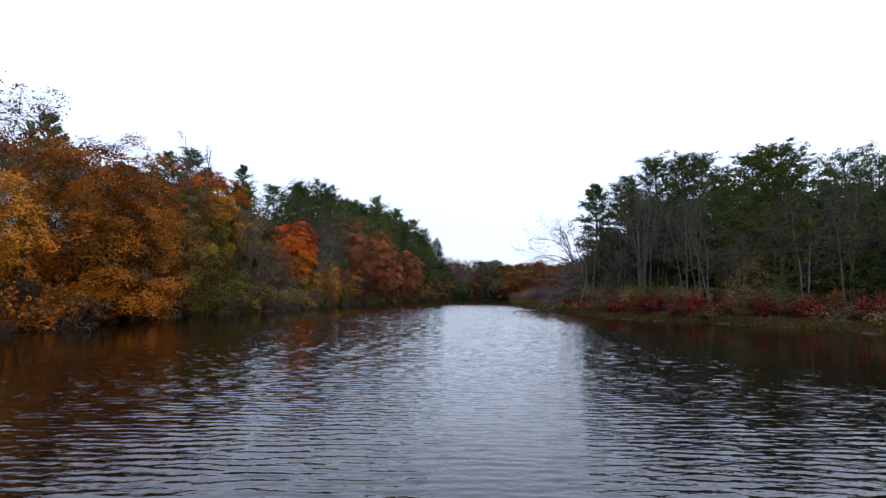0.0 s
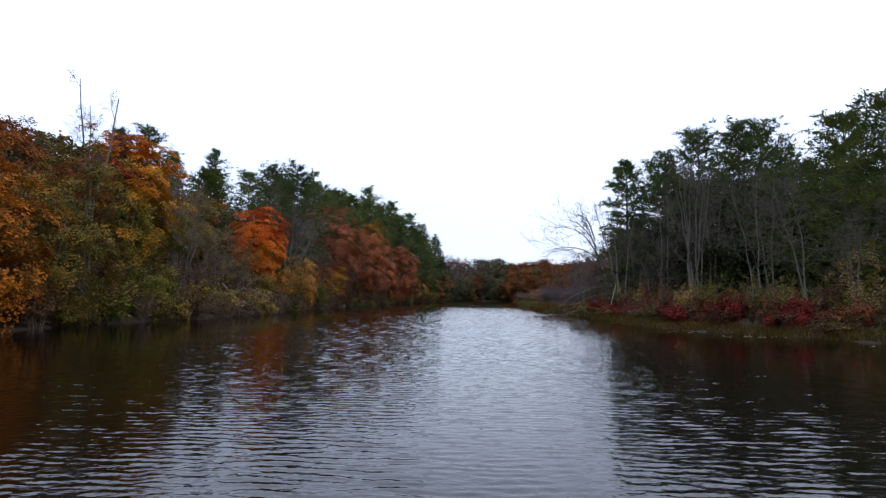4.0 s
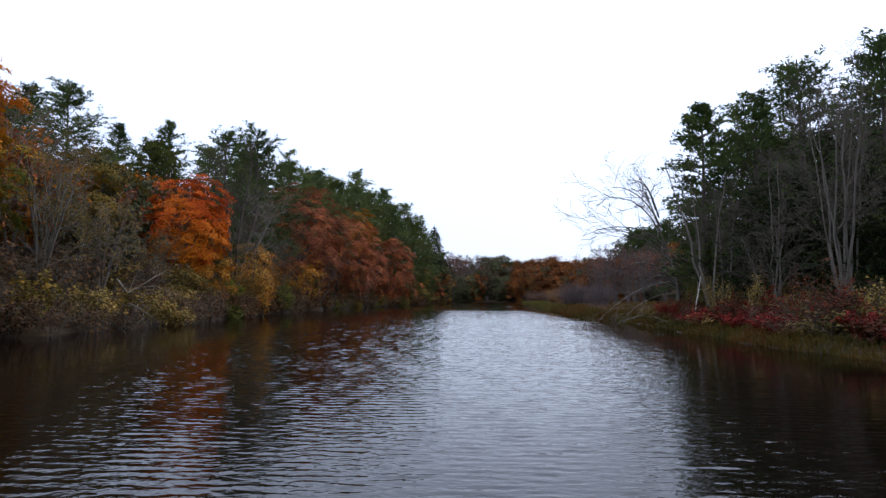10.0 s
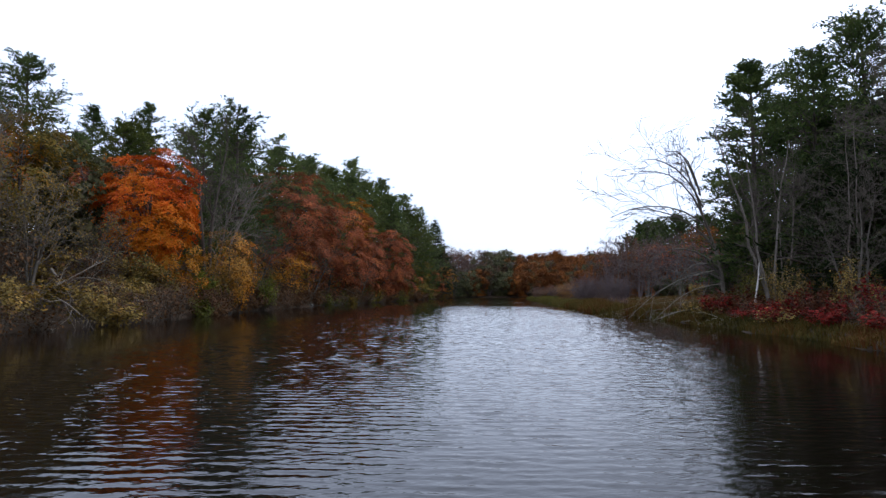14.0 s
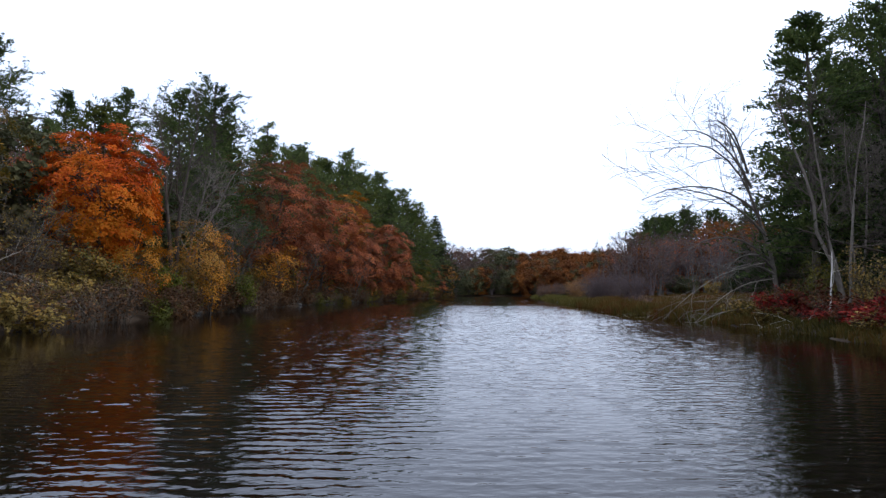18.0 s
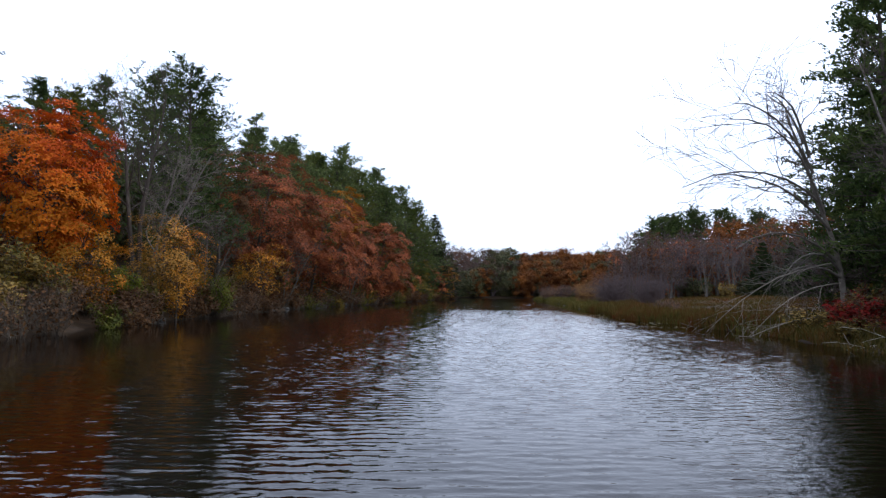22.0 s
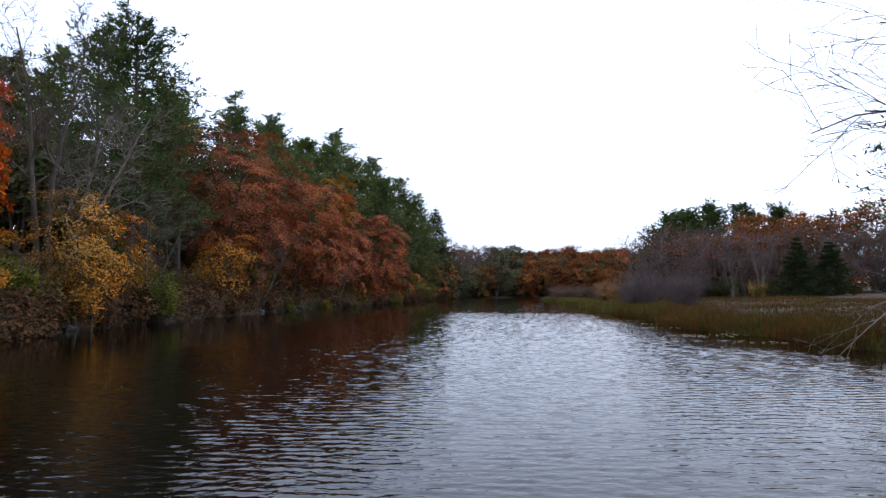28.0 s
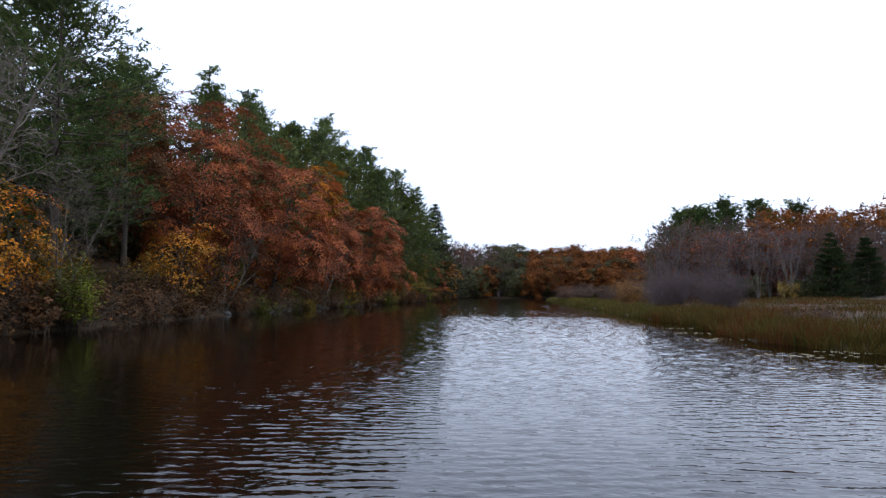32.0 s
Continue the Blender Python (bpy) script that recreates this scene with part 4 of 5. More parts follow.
leafy_tree("birch_tree", 37.0, 70.5, 6.8, 2.2, "straw", 117, "small yellow-leaved birch among the shrubs", 0.1, 2000, 0.2)

# marsh bushes
shrub("marsh_bush", 25.6, 156.0, 4.6, 4.2, "wine", 121, "large purple-grey leafless marsh bush", 0, stems=95, bark=M_PLUM, twigs=6)
shrub("marsh_bush", 30.0, 154.0, 4.5, 4.0, "wine", 122, "purple-grey leafless marsh bush", 0, stems=80, bark=M_PLUM, twigs=6)
shrub("marsh_bush", 24.4, 167.0, 3.9, 2.8, "tan", 123, "tan-orange-leaved marsh bush beside the purple bush", 5000, 0.14, 30, M_PLUM)
shrub("marsh_bush", 28.4, 228.0, 3.4, 3.8, "plumtan", 124, "low tan-brown bush on the marsh spit", 2200, 0.18, 60, M_PLUM)
shrub("marsh_bush", 32.4, 226.0, 3.5, 3.8, "plumtan", 125, "low purple-brown bush on the marsh spit", 1500, 0.18, 60, M_PLUM)
shrub("marsh_bush", 36.5, 223.0, 3.2, 3.8, "plumtan", 126, "low brown bush at the end of the spit", 1500, 0.18, 60, M_PLUM)
shrub("marsh_bush", 35.0, 186, 3.4, 3.4, "plumtan", 127, "purple-brown bush at the back of the marsh", 900, 0.16, 50, M_PLUM)
shrub("marsh_bush", 21.6, 124.5, 1.5, 1.8, "plumtan", 128, "low purple-grey bush at the edge of the marsh", 300, 0.14, 40, M_PLUM)

# conifers and birches behind the marsh
pine_tree("spruce_tree", 70.6, 199.0, 12.2, 3.9, 131, "dark green spruce at the back of the marsh", 0.02, "spruce", shape="cone", size=0.4, category="spruce tree", density=1.2)
pine_tree("spruce_tree", 78.2, 201.0, 11.4, 4.4, 132, "dark green spruce at the back of the marsh", 0.02, "spruce", shape="cone", size=0.4, category="spruce tree", density=1.2)
bare_tree("birch_clump", 67.0, 206.0, 13.5, 3.2, 133, "clump of white-stemmed leafless birches", 7, (0, 0), 30, 0.45, bark=M_ALDER, spread=1.0, twig=4, r=0.09, fine=M_PLUM, thick=1.6)
bare_tree("birch_clump", 62.0, 208.0, 12.5, 3.2, 134, "clump of white-stemmed leafless birches", 5, (0, 0), 25, 0.45, bark=M_ALDER, spread=0.9, twig=4, r=0.08, fine=M_PLUM, thick=1.6)
shrub("yellow_bush", 61.7, 198.0, 3.4, 2.6, "straw", 135, "yellow-leaved bush at the edge of the marsh", 2600, 0.2)

# ---------------------------------------------------------------- shrubs along both banks
rs = random.Random(5)
LEFT_KINDS = [("olive", "olive-brown bank shrub overhanging the water"), ("brown", "dull brown bank shrub at the waterline"), ("green", "fresh green bank shrub at the waterline"), ("straw", "thin yellow-leaved shrub at the waterline"), ("", "leafless grey-brown shrub at the waterline"), ("amber", "amber-leaved bank shrub overhanging the water")]
protos = {}


def stand(kind, x, y, m, make):
    """One prototype of each kind is built; the others are copies with a turn and a size of their own."""
    if kind not in protos:
        protos[kind] = make(x, y)
        return protos[kind]
    return copy_thing(protos[kind], Matrix.Translation((x, y, height(x, y) - 0.12)) @ m)


def turn_size(r, lo, hi):
    return Matrix.Rotation(r.uniform(0, 6.28), 4, "Z") @ Matrix.Diagonal((*(r.uniform(lo, hi) for _ in range(2)), r.uniform(lo, hi), 1))


y = 4.0
while y < 274:
    for inland in (rs.uniform(-1.1, 0.3), rs.uniform(1.0, 2.6), rs.uniform(3.8, 8.0)):
        # brown weighted up outside the thicket, its dark colour standing in for overhang shade
        k = rs.choices(range(6), (0.6, 0.8, 0, 2, 7, 0) if 84 < y < 108 else (1.5, 6, 1.5, 0.6, 6, 0.4) if y > 84 else (4, 3, 4, 0, 2, 0.5) if y > 60 else (0.5, 3, 0, 0, 1, 4))[0]
        leaf, label = LEFT_KINDS[k]
        v = rs.randrange(2)
        xx = float(np.interp(y, LEFT_Y, LEFT_X)) - inland
        stand(("left", k, v), xx, y + rs.uniform(-0.5, 0.5), turn_size(rs, 0.65, 1.2) if inland < 3.4 else turn_size(rs, 1.0, 1.5), lambda a, b: shrub("bank_shrub", a, b, 2.8, 2.1, leaf or "brown", 200 + 10 * k + v, label, 1050 if leaf else 110, 0.22, 9 if leaf else 14, M_TWIG, "shrubs on the wooded bank"))
    y += rs.uniform(1.9, 2.9)
for a, b, s in ((-20.9, 127.4, 1.35), (-24.6, 114.6, 1.2), (-23.4, 116.0, 1.0), (-26.4, 75.2, 1.3)):
    shrub("green_shrub", a, b, 3.3 * s / 1.2, 2.3 * s / 1.2, "lime", int(b * 10), "bright green leafy shrub at the water's edge", 4200, 0.16, 18)
for a, b in ((-23.6, 108.0), (-25.0, 106.0), (-23.6, 111.5)):
    shrub("yellow_shrub", a, b, 3.8, 2.1, "gold" if b > 109 else "olive", int(b * 7), "olive and yellow shrub under the orange maple", 1700, 0.17, 14)

RIGHT_KINDS = [("crimson", "crimson blueberry shrub on the bank"), ("wine", "wine-brown shrub on the bank"), ("moss", "olive-yellow shrub on the bank"), ("straw", "thin yellow-leaved shrub on the bank"), ("", "leafless grey-brown shrub on the bank"), ("dullred", "rust-red shrub on the bank")]
y = 8.0
while y < 106:
    for inland, hgt in ((1.9, 0.68), (3.6, 1.0), (6.2, 1.25), (10.5, 1.35)):
        if rs.uniform(0, 1) < 0.12:
            continue
        k = rs.choices(range(6), (6, 5, 3, 1.5, 1.5, 3) if inland < 8 else (2, 5, 4, 3, 2, 3))[0]
        leaf, label = RIGHT_KINDS[k]
        v = rs.randrange(2)
        xx = float(np.interp(y, RIGHT_Y, RIGHT_X)) + inland + rs.uniform(-1, 1)
        yy = y + rs.uniform(-0.8, 0.8)
        sz = turn_size(rs, 0.75, 1.25) @ Matrix.Diagonal((1, 1, hgt, 1))
        stand(("right", k, v), xx, yy, sz, lambda a, b: shrub("berry_bush", a, b, 1.9, 1.5, leaf or "brown", 300 + 10 * k + v, label, (480 if leaf == "straw" else 850) if leaf else 130, 0.17, 9, M_BARK if leaf else M_TWIG, "shrubs on the low bank"))
    y += rs.uniform(1.5, 2.4)

y = 56.0
while y < 106:
    for inland in (5.0, 8.0, 11.5):
        k = rs.choices(range(3), (4, 4, 2))[0]
        leaf, label = (("straw", "tall thin yellow-leaved shrub behind the red bushes"), ("lowolive", "tall olive-green shrub behind the red bushes"), ("dullred", "tall rust-leaved shrub behind the red bushes"))[k]
        xx = float(np.interp(y, RIGHT_Y, RIGHT_X)) + inland + rs.uniform(-1.2, 1.2)
        stand(("tall", k), xx, y + rs.uniform(-1, 1), turn_size(rs, 0.42, 1.15), lambda a, b: shrub("tall_shrub", a, b, 4.0, 2.0, leaf, 340 + k, label, 1300, 0.14, 10, M_TWIG, "tall shrubs on the low bank"))
    y += rs.uniform(3.0, 5.4)

# ---------------------------------------------------------------- woods on the hill, behind the marsh and on the far bank
WOOD = {
    "far_rust": lambda a, b: leafy_tree("oak_tree", a, b, 13.5, 6.4, "far_rust", 401, "distant orange-brown oak in the woods", 0.02, 5200, 0.52, 7, split=False, hollow=0.45, clump=40, spray=1.05, lobes=0.8, puff=0.45, group="trees of the far woods"),
    "far_orange": lambda a, b: leafy_tree("oak_tree", a, b, 13, 6.0, "far_orange", 410, "distant bright orange oak in the woods", 0.02, 5200, 0.52, 7, split=False, hollow=0.45, clump=40, spray=1.05, lobes=0.8, puff=0.45, group="trees of the far woods"),
    "far_tall": lambda a, b: leafy_tree("oak_tree", a, b, 19, 7.4, "far_rust", 409, "tall orange-brown oak behind the marsh", 0.02, 5600, 0.5, 8, split=False, hollow=0.5, clump=32, spray=0.8, lobes=0.9, puff=0.4, group="trees of the far woods"),
    "far_gold": lambda a, b: leafy_tree("maple_tree", a, b, 13, 6.0, "amber", 402, "distant amber maple in the woods", 0.02, 5200, 0.52, 7, split=False, hollow=0.45, clump=40, spray=1.05, lobes=0.8, puff=0.45, group="trees of the far woods"),
    "far_red": lambda a, b: leafy_tree("oak_tree", a, b, 13, 6.0, "rust", 403, "distant rust-red oak in the woods", 0.02, 5200, 0.52, 7, split=False, hollow=0.45, clump=40, spray=1.05, lobes=0.8, puff=0.45, group="trees of the far woods"),
    "far_olive": lambda a, b: leafy_tree("maple_tree", a, b, 12.5, 6.0, "fargreen", 404, "dull green-leaved tree in the woods", 0.02, 5200, 0.52, 7, split=False, hollow=0.45, clump=40, spray=1.05, lobes=0.8, puff=0.45, group="trees of the far woods"),
    "far_pine": lambda a, b: pine_tree("pine_tree", a, b, 18, 5.3, 405, "distant white pine in the woods", 0.12, "ridge", size=0.9, density=0.45, gap=0.95, taper=0.62, plates=5, group="trees of the far woods"),
    "far_spruce": lambda a, b: pine_tree("pine_tree", a, b, 16, 5.1, 406, "distant dense conifer in the woods", 0.06, "spruce", size=1.0, density=0.35, gap=1.1, shape="cone", group="trees of the far woods"),
    "far_bare": lambda a, b: bare_tree("bare_tree", a, b, 12.5, 4.2, 407, "distant purple-grey leafless tree in the woods", 3, (0, 0), 21, 0.12, 4, M_PLUM, M_PLUM, False, group="trees of the far woods", extra=False, thick=2.2, leaf="brown", leaves=500, size=0.3),
    "far_grey": lambda a, b: bare_tree("bare_tree", a, b, 12.0, 4.0, 408, "distant grey leafless tree in the woods", 3, (0, 0), 21, 0.15, 4, M_GREY, M_PLUM, False, group="trees of the far woods", extra=False, thick=2.2),
}


def wood_row(r, points, kinds, weights, lo, hi, wide=1.0):
    for a, b in points:
        k = r.choices(kinds, weights)[0]
        s = r.uniform(lo, hi)
        m = Matrix.Rotation(r.uniform(0, 6.28), 4, "Z") @ Matrix.Diagonal((s * wide * r.uniform(0.9, 1.15), s * wide * r.uniform(0.9, 1.15), s, 1))
        stand(k, a, b, m, WOOD[k])


rw = random.Random(9)
pts = []
for b in np.arange(78, 262, 6.0):                       # hillside behind the front row
    for inland in (16, 23, 31):
        pts.append((float(np.interp(b, LEFT_Y, LEFT_X)) - inland + rw.uniform(-2.5, 2.5), b + rw.uniform(-2.5, 2.5)))
wood_row(rw, pts, ["far_gold", "far_red", "far_olive", "far_bare", "far_grey", "far_pine"], (1, 1.2, 3, 5, 2, 1.2), 0.8, 1.08)
pts = [(-66 + rw.uniform(-6, 6), b + rw.uniform(-3, 3)) for b in np.arange(84, 200, 6.0)]
wood_row(rw, pts, ["far_red", "far_olive", "far_bare", "far_pine"], (2, 2, 3, 1.5), 1.0, 1.25)
pts = []                                                # far bank, taller up its slope
for row in range(5):
    for a in np.arange(-40, 124, 5.2):
        pts.append((a + rw.uniform(-2, 2), FAR_Y + 6 + row * 8 + rw.uniform(-3, 3), row))
for lo, hi, kinds, weights in ((-99, 33, ["far_olive", "far_bare", "far_grey", "far_rust"], (7, 5, 2, 1)), (33, 66, ["far_orange", "far_rust", "far_bare", "far_olive"], (4, 3, 2.5, 2)), (66, 199, ["far_rust", "far_olive", "far_bare", "far_red"], (3, 2, 3, 1))):
    for row in range(5):
        sz = (0.85, 1.0, 1.15, 1.3, 1.4)[row] * (1.17 if lo < 0 else 0.99)
        if row < 2 and lo == 66:
            kinds, weights = ["far_bare", "far_grey", "far_rust"], (5, 3, 1)
        elif lo == 66:
            kinds, weights = ["far_rust", "far_olive", "far_red"], (4, 3, 1)
        wood_row(rw, [p[:2] for p in pts if lo <= p[0] < hi and p[2] == row], kinds, weights, sz * 0.9, sz * 1.1, 1.15)
wood_row(rw, [(a + rw.uniform(-2, 2), FAR_Y + 34 + rw.uniform(-5, 5)) for a in np.arange(-10, 110, 9.0)], ["far_pine", "far_olive"], (1, 1.5), 0.8, 1.0, 1.3)
pts = [(a + rw.uniform(-1, 1), FAR_Y + 3.5 + 4 * math.sin(a * 0.06) + rw.uniform(-0.6, 1.2)) for a in np.arange(-30, 110, 3.0)]
wood_row(rw, pts, ["far_olive", "far_grey", "far_bare"], (2, 2, 2), 0.28, 0.45, 1.5)      # low growth along the far bank
pts = [(a + rw.uniform(-1.5, 1.5), 206 + 0.12 * (a - 50) + row * 6 + rw.uniform(-2, 2)) for row in range(3) for a in np.arange(46, 128, 4.2)]
wood_row(rw, [p for p in pts if p[0] < 56 or p[1] > 211], ["far_bare", "far_grey"], (4, 3), 1.1, 1.4, 0.95)
pts = [(a + rw.uniform(-2, 2), 226 + row * 8 + rw.uniform(-2, 2)) for row in range(3) for a in np.arange(62, 150, 6.0)]
wood_row(rw, [p for p in pts if p[0] < 78], ["far_rust", "far_bare", "far_red"], (3, 1, 2), 1.1, 1.3)
wood_row(rw, [p for p in pts if 78 <= p[0] < 100], ["far_tall", "far_bare"], (4, 2), 0.95, 1.15)
wood_row(rw, [p for p in pts if p[0] >= 100], ["far_bare", "far_grey", "far_tall"], (4, 3, 1), 1.2, 1.5)
pts = [(a + rw.uniform(-1.5, 1.5), 211 + 0.12 * (a - 50) + rw.uniform(-1, 1)) for a in np.arange(54, 152, 3.4)]
wood_row(rw, pts, ["far_olive", "far_bare", "far_rust"], (3, 3, 1), 0.28, 0.42, 1.5)      # undergrowth at the back of the marsh
pts = [(a + rw.uniform(-2, 2), b + rw.uniform(-2, 2)) for b in np.arange(20, 200, 9.0) for a in (70, 80)]
wood_row(rw, [p for p in pts if p[1] < 112], ["far_pine", "far_bare", "far_spruce", "far_grey"], (3, 2, 1, 2), 0.85, 1.15)
wood_row(rw, [(p[0] + 0.28 * (p[1] - 112), p[1]) for p in pts if p[1] >= 112], ["far_bare", "far_grey"], (3, 2), 1.1, 1.4)
# unseen trees added behind and beside the start, closing the banks for reflections
pts = [(s * (38 + 9 * k) + rw.uniform(-3, 3), b + rw.uniform(-3, 3)) for b in np.arange(-60, 18, 9.0) for s in (-1, 1.1) for k in range(2)]
wood_row(rw, pts, ["far_gold", "far_olive", "far_pine", "far_bare"], (2, 2, 1, 1), 0.8, 1.1)

for i, (a, b, h) in enumerate(((76, 290, 25), (80, 285, 30), (86, 290, 31), (91, 284, 31), (96, 291, 32), (102, 285, 31), (109, 290, 31), (82, 296, 31), (90, 298, 32), (116, 286, 30))):
    pine_tree("pine_tree", a, b, h + 1, 8.5, 190 + i, "dense dark white pine in a group behind the marsh", 0.03, size=0.8, density=0.7, taper=0.4)

# ---------------------------------------------------------------- marsh grass
rg = np.random.default_rng(3)


def bank_spots(n, y0, y1, in0, in1):
    yy = rg.uniform(y0, y1, n)
    xx = np.interp(yy, RIGHT_Y, RIGHT_X) + in0 + (in1 - in0) * rg.uniform(0, 1, n) ** 1.25
    return np.stack([xx, yy], 1)


grass("marsh_grass", bank_spots(24000, 0, 104, -0.3, 2.4), "tan and olive marsh grass fringing the low bank", 0.55, M_GRASS, 31)
grass("marsh_grass", bank_spots(62000, 104, 262, -0.2, 44), "tan and rust marsh grass meadow", 0.7, M_GRASS, 32)
grass("marsh_reeds", bank_spots(14000, 108, 150, -0.5, 5.0), "tall rust and olive reeds along the marsh edge", 1.05, M_GRASS, 34, 0.2)
grass("sedge", bank_spots(22000, 104, 262, -0.3, 4.5), "green sedge along the edge of the marsh", 0.95, M_SEDGE, 33)


# ---------------------------------------------------------------- dead wood, rocks, lily pads, house
def dead_branch(name, foot, tip, r, seed, label, forks=6, droop=0.0, twig=4, skin=None):
    """A bleached fallen bough with forks."""
    rng = np.random.default_rng(seed)
    f, t = np.array(foot, float), np.array(tip, float)
    s = np.linspace(0, 1, 8)[:, None]
    P = (f + (t - f) * s + np.cumsum(rng.normal(0, 0.05, (8, 3)), 0) * np.linalg.norm(t - f) / 8 * s)[None]
    P[0, :, 2] += np.sin(np.pi * s[:, 0]) * droop
    R = (r * np.linspace(1, 0.25, 8))[None]
    thing = new(name)
    thing.location = foot
    off = np.array(foot)
    P1, R1, k1 = grow(rng, P, R, forks, 0.2, 1.0, 0.36, 0.6, -0.02, 6, 0.12, 0.6)
    P2, R2, k2 = grow(rng, P1, R1, twig, 0.25, 1.0, 0.5, 0.6, -0.02, 4, 0.14, 0.6, k1)
    skin = skin or M_DEAD
    part("bough", mesh_of("bough", *tubes(P - off, R, 6), skin, True), thing)
    for k in range(forks):
        part("fork", mesh_of("fork", *merge([tubes(P1[k1 == k] - off, R1[k1 == k], 4), tubes(P2[k2 == k] - off, np.maximum(R2[k2 == k], 0.008), 3)]), skin, True), thing)
    return tagged(thing, label, "dead branch")


dead_branch("fallen_branch", (-27.2, 97.6, 3.9), (-22.6, 95.2, -0.2), 0.095, 501, "bleached fallen trunk slanting into the water")
dead_branch("fallen_branch", (-25.4, 90.8, 0.8), (-22.0, 95.4, 4.6), 0.075, 502, "bleached fallen branch against the thicket")
dead_branch("fallen_branch", (-24.6, 93.5, 2.2), (-20.2, 90.0, 1.0), 0.075, 503, "bleached fallen branch trailing in the water")
dead_branch("fallen_branch", (-23.4, 102.0, 2.0), (-20.9, 100.6, -0.2), 0.06, 504, "grey brush trailing in the water")
dead_branch("fallen_branch", (-25.6, 40.5, 0.35), (-21.6, 36.8, -0.1), 0.035, 505, "pale dead branch lying in the water", 5)
dead_branch("fallen_branch", (24.7, 105.2, 4.2), (17.2, 105.6, -0.1), 0.05, 506, "bleached fallen branch with many forks in the water", 9, 0.9)
dead_branch("fallen_branch", (24.8, 104.8, 3.0), (18.4, 103.0, 0.0), 0.045, 507, "bleached low bough reaching over the water", 8, 0.7)
dead_branch("fallen_branch", (22.8, 104.2, 1.0), (18.0, 102.2, -0.1), 0.05, 508, "bleached fallen branch in the water", 6, 0.2)
dead_branch("dead_trunk", (22.1, 94.6, -0.25), (23.9, 97.0, 4.3), 0.085, 509, "pale dead trunk leaning against a tree", 2, twig=2, skin=M_PALE)
dead_branch("dead_trunk", (22.3, 94.8, 0.9), (19.0, 95.2, 0.1), 0.045, 510, "pale root of the dead trunk at the waterline", 4, twig=3, skin=M_PALE)
dead_branch("fallen_branch", (-20.0, 172.0, 3.4), (-14.5, 171.0, 1.2), 0.06, 511, "grey dead bough hanging under the oak", 6)


def brush_pile(x, y):
    """A low dark heap of dead sticks."""
    rng = np.random.default_rng(77)
    thing = new("brush_pile")
    thing.location = (x, y, 0.0)
    for _ in range(26):
        a, q = rng.uniform(0, 6.28), rng.uniform(0, 6.28)
        c = np.array([rng.normal(0, 0.7), rng.normal(0, 0.4), rng.uniform(0.02, 0.3)])
        h = np.array([math.cos(a), 0.5 * math.sin(a), 0.12 * math.sin(q)]) * rng.uniform(0.5, 1.0)
        s = np.linspace(-1, 1, 5)[:, None]
        P = (c + h * s + rng.normal(0, 0.03, (5, 3)))[None]
        P[0, :, 2] = np.maximum(P[0, :, 2], -0.03)
        part("stick", mesh_of("stick", *tubes(P, (rng.uniform(0.02, 0.045) * np.linspace(1, 0.4, 5))[None], 5), M_BARK, True), thing)
    return tagged(thing, "low heap of dark dead sticks at the waterline", "brush pile")


brush_pile(29.9, 51.4)


def boulder(x, y, s, seed):
    bm = bmesh.new()
    bmesh.ops.create_icosphere(bm, subdivisions=3, radius=s)
    for v in bm.verts:
        n = noise.noise(v.co * (1.3 / s) + Vector((seed, 0, 0))) * 0.35 + noise.noise(v.co * (4 / s) + Vector((0, seed, 0))) * 0.1
        v.co *= 1 + n
        v.co.z *= 0.6
    me = bpy.data.meshes.new("boulder")
    bm.to_mesh(me)
    bm.free()
    me.materials.append(M_ROCK)
    for p in me.polygons:
        p.use_smooth = True
    ob = new("boulder", me)
    ob.location = (x, y, max(-0.1, height(x, y)) + s * 0.1)
    tagged(ob, "grey granite boulder at the waterline", "boulder", "boulders on the wooded bank")


for i, (b, s) in enumerate(((136, 0.4), (137.2, 0.3), (146, 0.5), (151.3, 0.4), (160.6, 0.5), (162.5, 0.65), (163.8, 0.55), (165.4, 0.6), (174, 0.5), (118.5, 0.45))):
    boulder(float(np.interp(b, LEFT_Y, LEFT_X)) - 0.1, b, s, i * 3.1)

M_PAD = rough_material("lily_pad", [(0.3, (0.15, 0.13, 0.07)), (0.7, (0.32, 0.27, 0.16))], 4, rough=0.8, bump=0.1)


def lily_pads(x, y, n, spread, seed):
    """A raft of floating pads, each a notched disc."""
    r = random.Random(seed)
    thing = new("lily_pad_raft")
    thing.location = (x, y, 0.022)
    for _ in range(n):
        s, a0 = r.uniform(0.06, 0.13), r.uniform(0, 6.28)
        cx, cy = r.gauss(0, spread), r.gauss(0, spread * 0.45)
        a = a0 + np.linspace(0.2, 6.08, 12)
        rim = np.stack([cx + s * np.cos(a), cy + s * np.sin(a), np.full(12, r.uniform(0, 0.006))], 1)
        verts = np.concatenate([[[cx, cy, 0.004]], rim])
        me = bpy.data.meshes.new("pad")
        me.from_pydata(verts.tolist(), [], [(0, k, k + 1) for k in range(1, 12)])
        me.materials.append(M_PAD)
        part("pad", me, thing)
    tagged(thing, "raft of tan-green lily pads floating by the marsh", "lily pads")


for i, (a, b, n, s) in enumerate(((16.2, 123.0, 30, 1.1), (15.2, 115.5, 26, 1.1), (16.6, 128, 22, 0.9), (17.2, 111.5, 22, 1.2), (29.0, 48.5, 20, 1.0), (27.4, 52.0, 20, 1.2), (22.4, 59.5, 20, 1.2), (17.2, 133, 18, 0.9), (18.2, 116.8, 24, 1.0), (20.2, 64.5, 16, 1.0))):
    lily_pads(a, b, n, s, i)


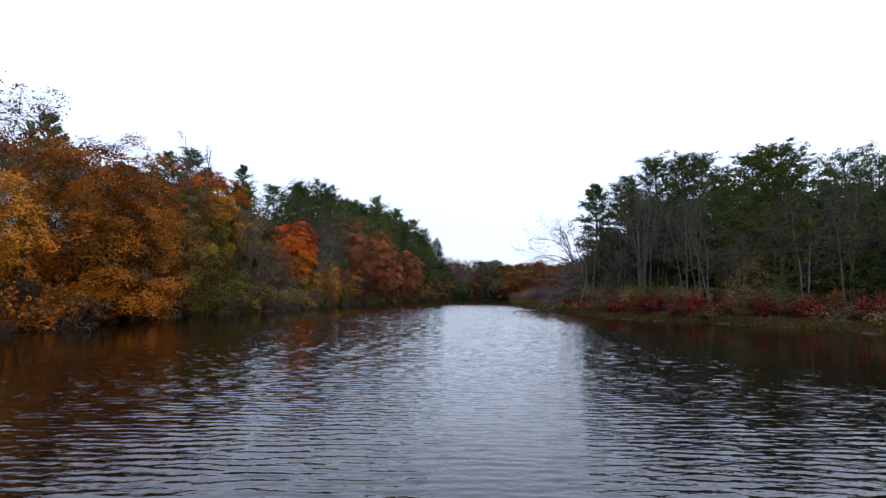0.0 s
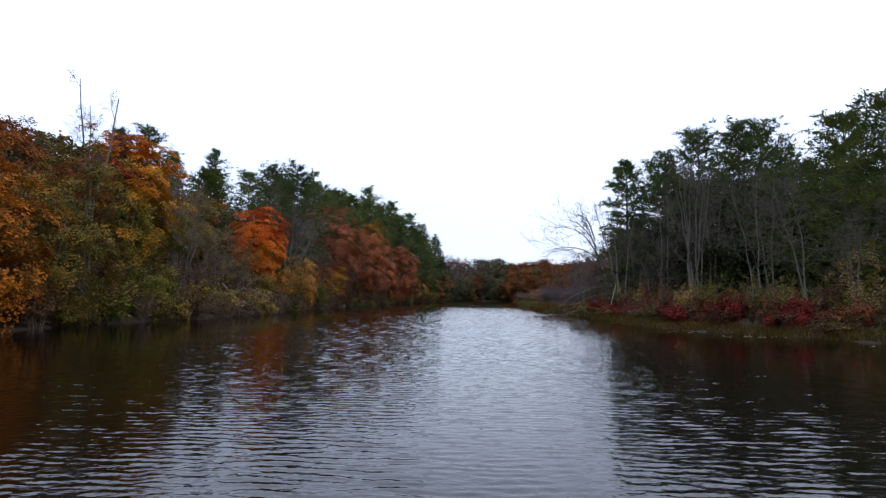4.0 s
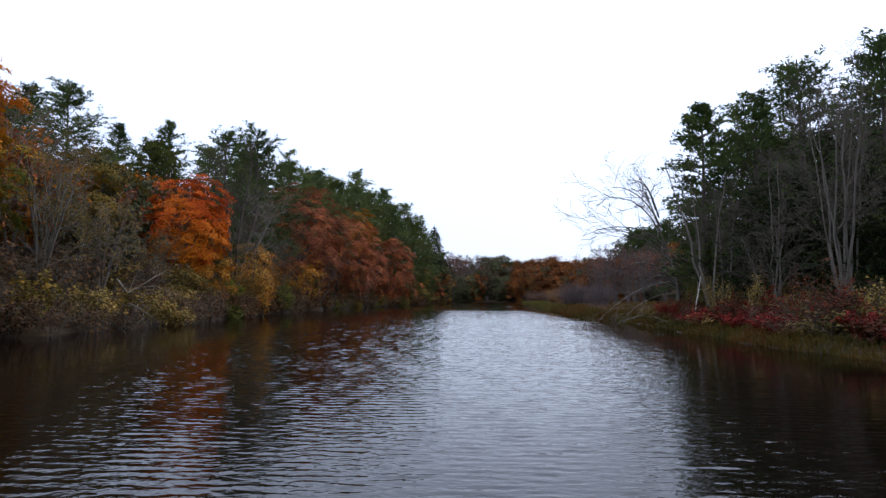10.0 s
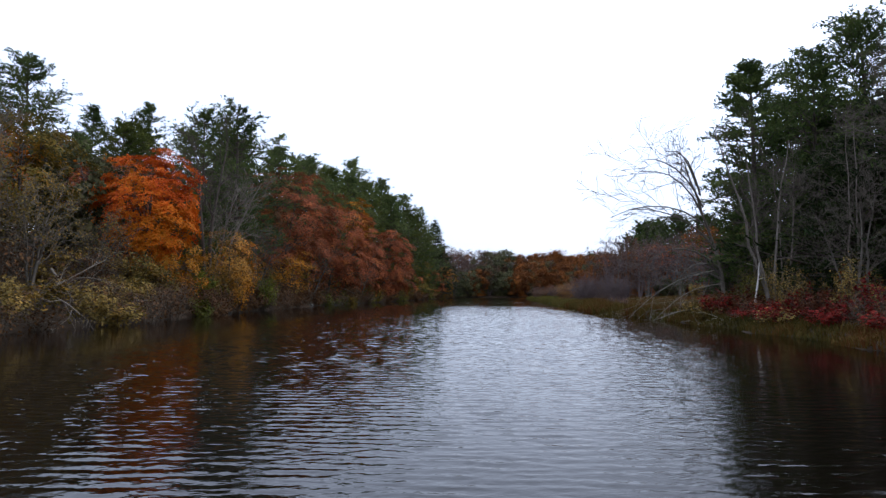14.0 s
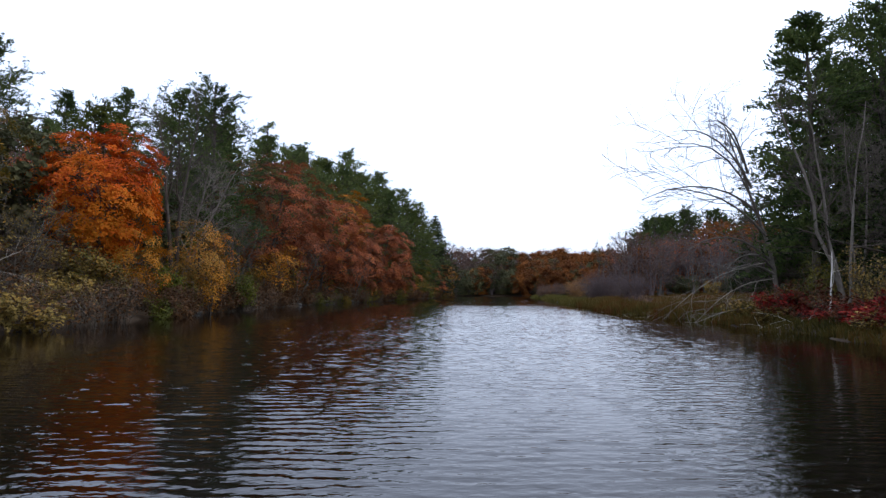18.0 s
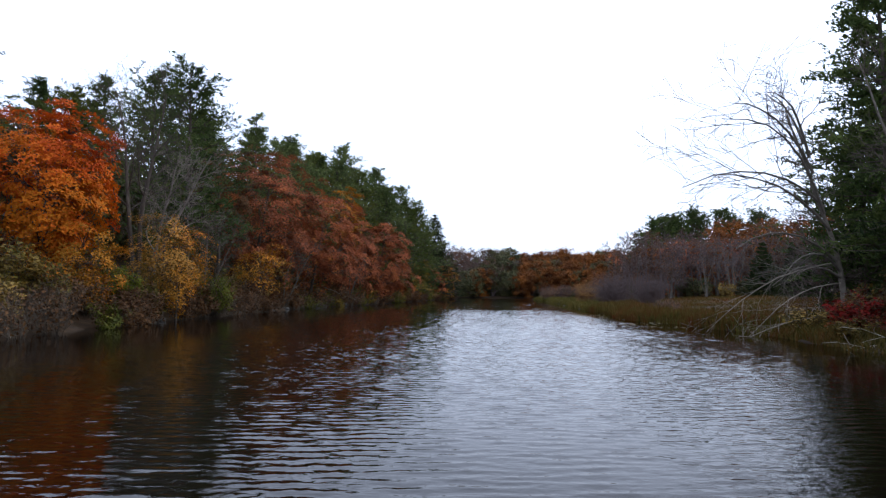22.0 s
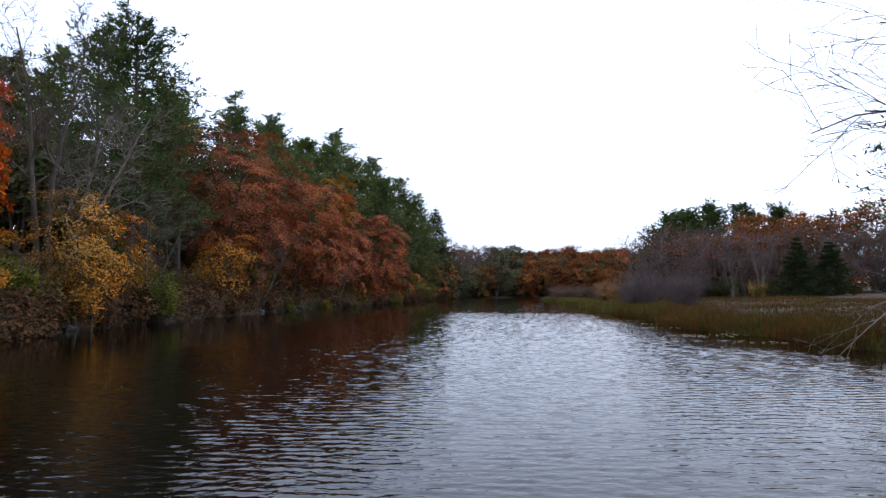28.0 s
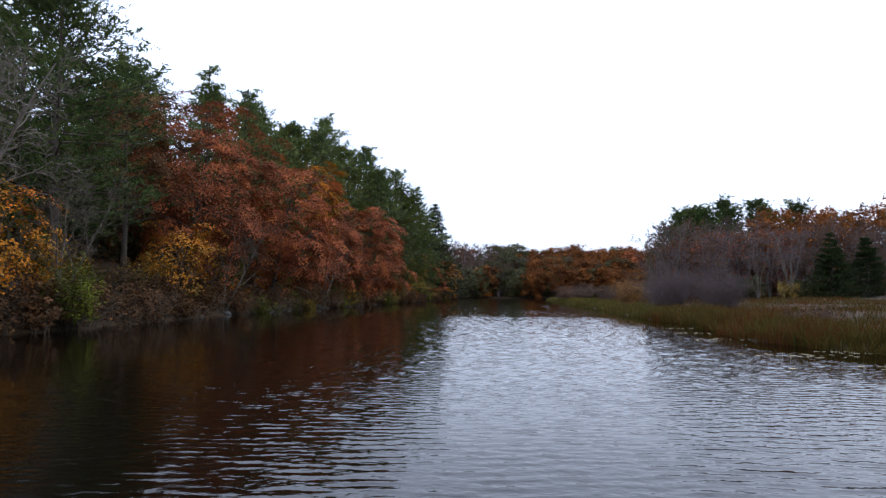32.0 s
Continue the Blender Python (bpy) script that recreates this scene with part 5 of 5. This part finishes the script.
def house(x, y, turn):
    """Pale clapboard house with a gable roof up on the wooded slope."""
    m_wall = rough_material("grey_clapboard", [(0.3, (0.24, 0.225, 0.20)), (0.7, (0.34, 0.32, 0.29))], 3, (1, 1, 8), 0.7)
    m_roof = rough_material("dark_shingle", [(0.3, (0.05, 0.048, 0.046)), (0.7, (0.11, 0.10, 0.10))], 6)
    m_trim = rough_material("white_trim", [(0.3, (0.66, 0.66, 0.64)), (0.7, (0.78, 0.78, 0.76))], 3, rough=0.5)
    m_pane = rough_material("dark_window_glass", [(0.3, (0.012, 0.014, 0.016)), (0.7, (0.03, 0.034, 0.038))], 1, rough=0.08, bump=0.0)
    thing = new("house")
    thing.location, thing.rotation_euler = (x, y, height(x, y) - 0.3), (0, 0, radians(turn))

    def block(name, lo, hi, mat, parent=thing):
        v = np.array([(a, b, c) for a in (lo[0], hi[0]) for b in (lo[1], hi[1]) for c in (lo[2], hi[2])], float)
        f = np.array([(0, 1, 3, 2), (4, 6, 7, 5), (0, 4, 5, 1), (2, 3, 7, 6), (0, 2, 6, 4), (1, 5, 7, 3)])
        return part(name, mesh_of(name, v, f, mat), parent)
    W, D, E, K = 3.6, 5.0, 5.2, 8.0
    bm = bmesh.new()
    lo = [bm.verts.new(p) for p in ((-W, -D, 0), (W, -D, 0), (W, -D, E), (0, -D, K), (-W, -D, E))]
    hi = [bm.verts.new((v.co.x, D, v.co.z)) for v in lo]
    bm.faces.new(lo)
    bm.faces.new(hi[::-1])
    for i in range(5):
        j = (i + 1) % 5
        bm.faces.new((lo[j], lo[i], hi[i], hi[j]))
    me = bpy.data.meshes.new("wall")
    bm.to_mesh(me)
    bm.free()
    me.materials.append(m_wall)
    part("wall", me, thing)
    for s in (-1, 1):
        v = np.array([(s * (W + 0.4), b, E - 0.3 + c) for b in (-D - 0.4, D + 0.4) for c in (0.02, 0.22)] + [(0, b, K + c) for b in (-D - 0.4, D + 0.4) for c in (0.04, 0.24)], float)
        f = np.array([(0, 1, 3, 2), (4, 6, 7, 5), (1, 5, 7, 3), (0, 2, 6, 4), (0, 4, 5, 1), (2, 3, 7, 6)])
        part("roof", mesh_of("roof", v, f, m_roof), thing)
    for a, c in ((-1.8, 1.2), (1.8, 1.2), (-1.8, 3.6), (1.8, 3.6), (0, 5.8)):
        win = block("window", (a - 0.5, -D - 0.06, c), (a + 0.5, -D - 0.01, c + 1.3), m_trim)
        block("pane", (a - 0.4, -D - 0.075, c + 0.1), (a + 0.4, -D - 0.061, c + 1.2), m_pane, win)
    return tagged(thing, "pale grey clapboard house half hidden by trees", "house")


house(-53.0, 75, 62)
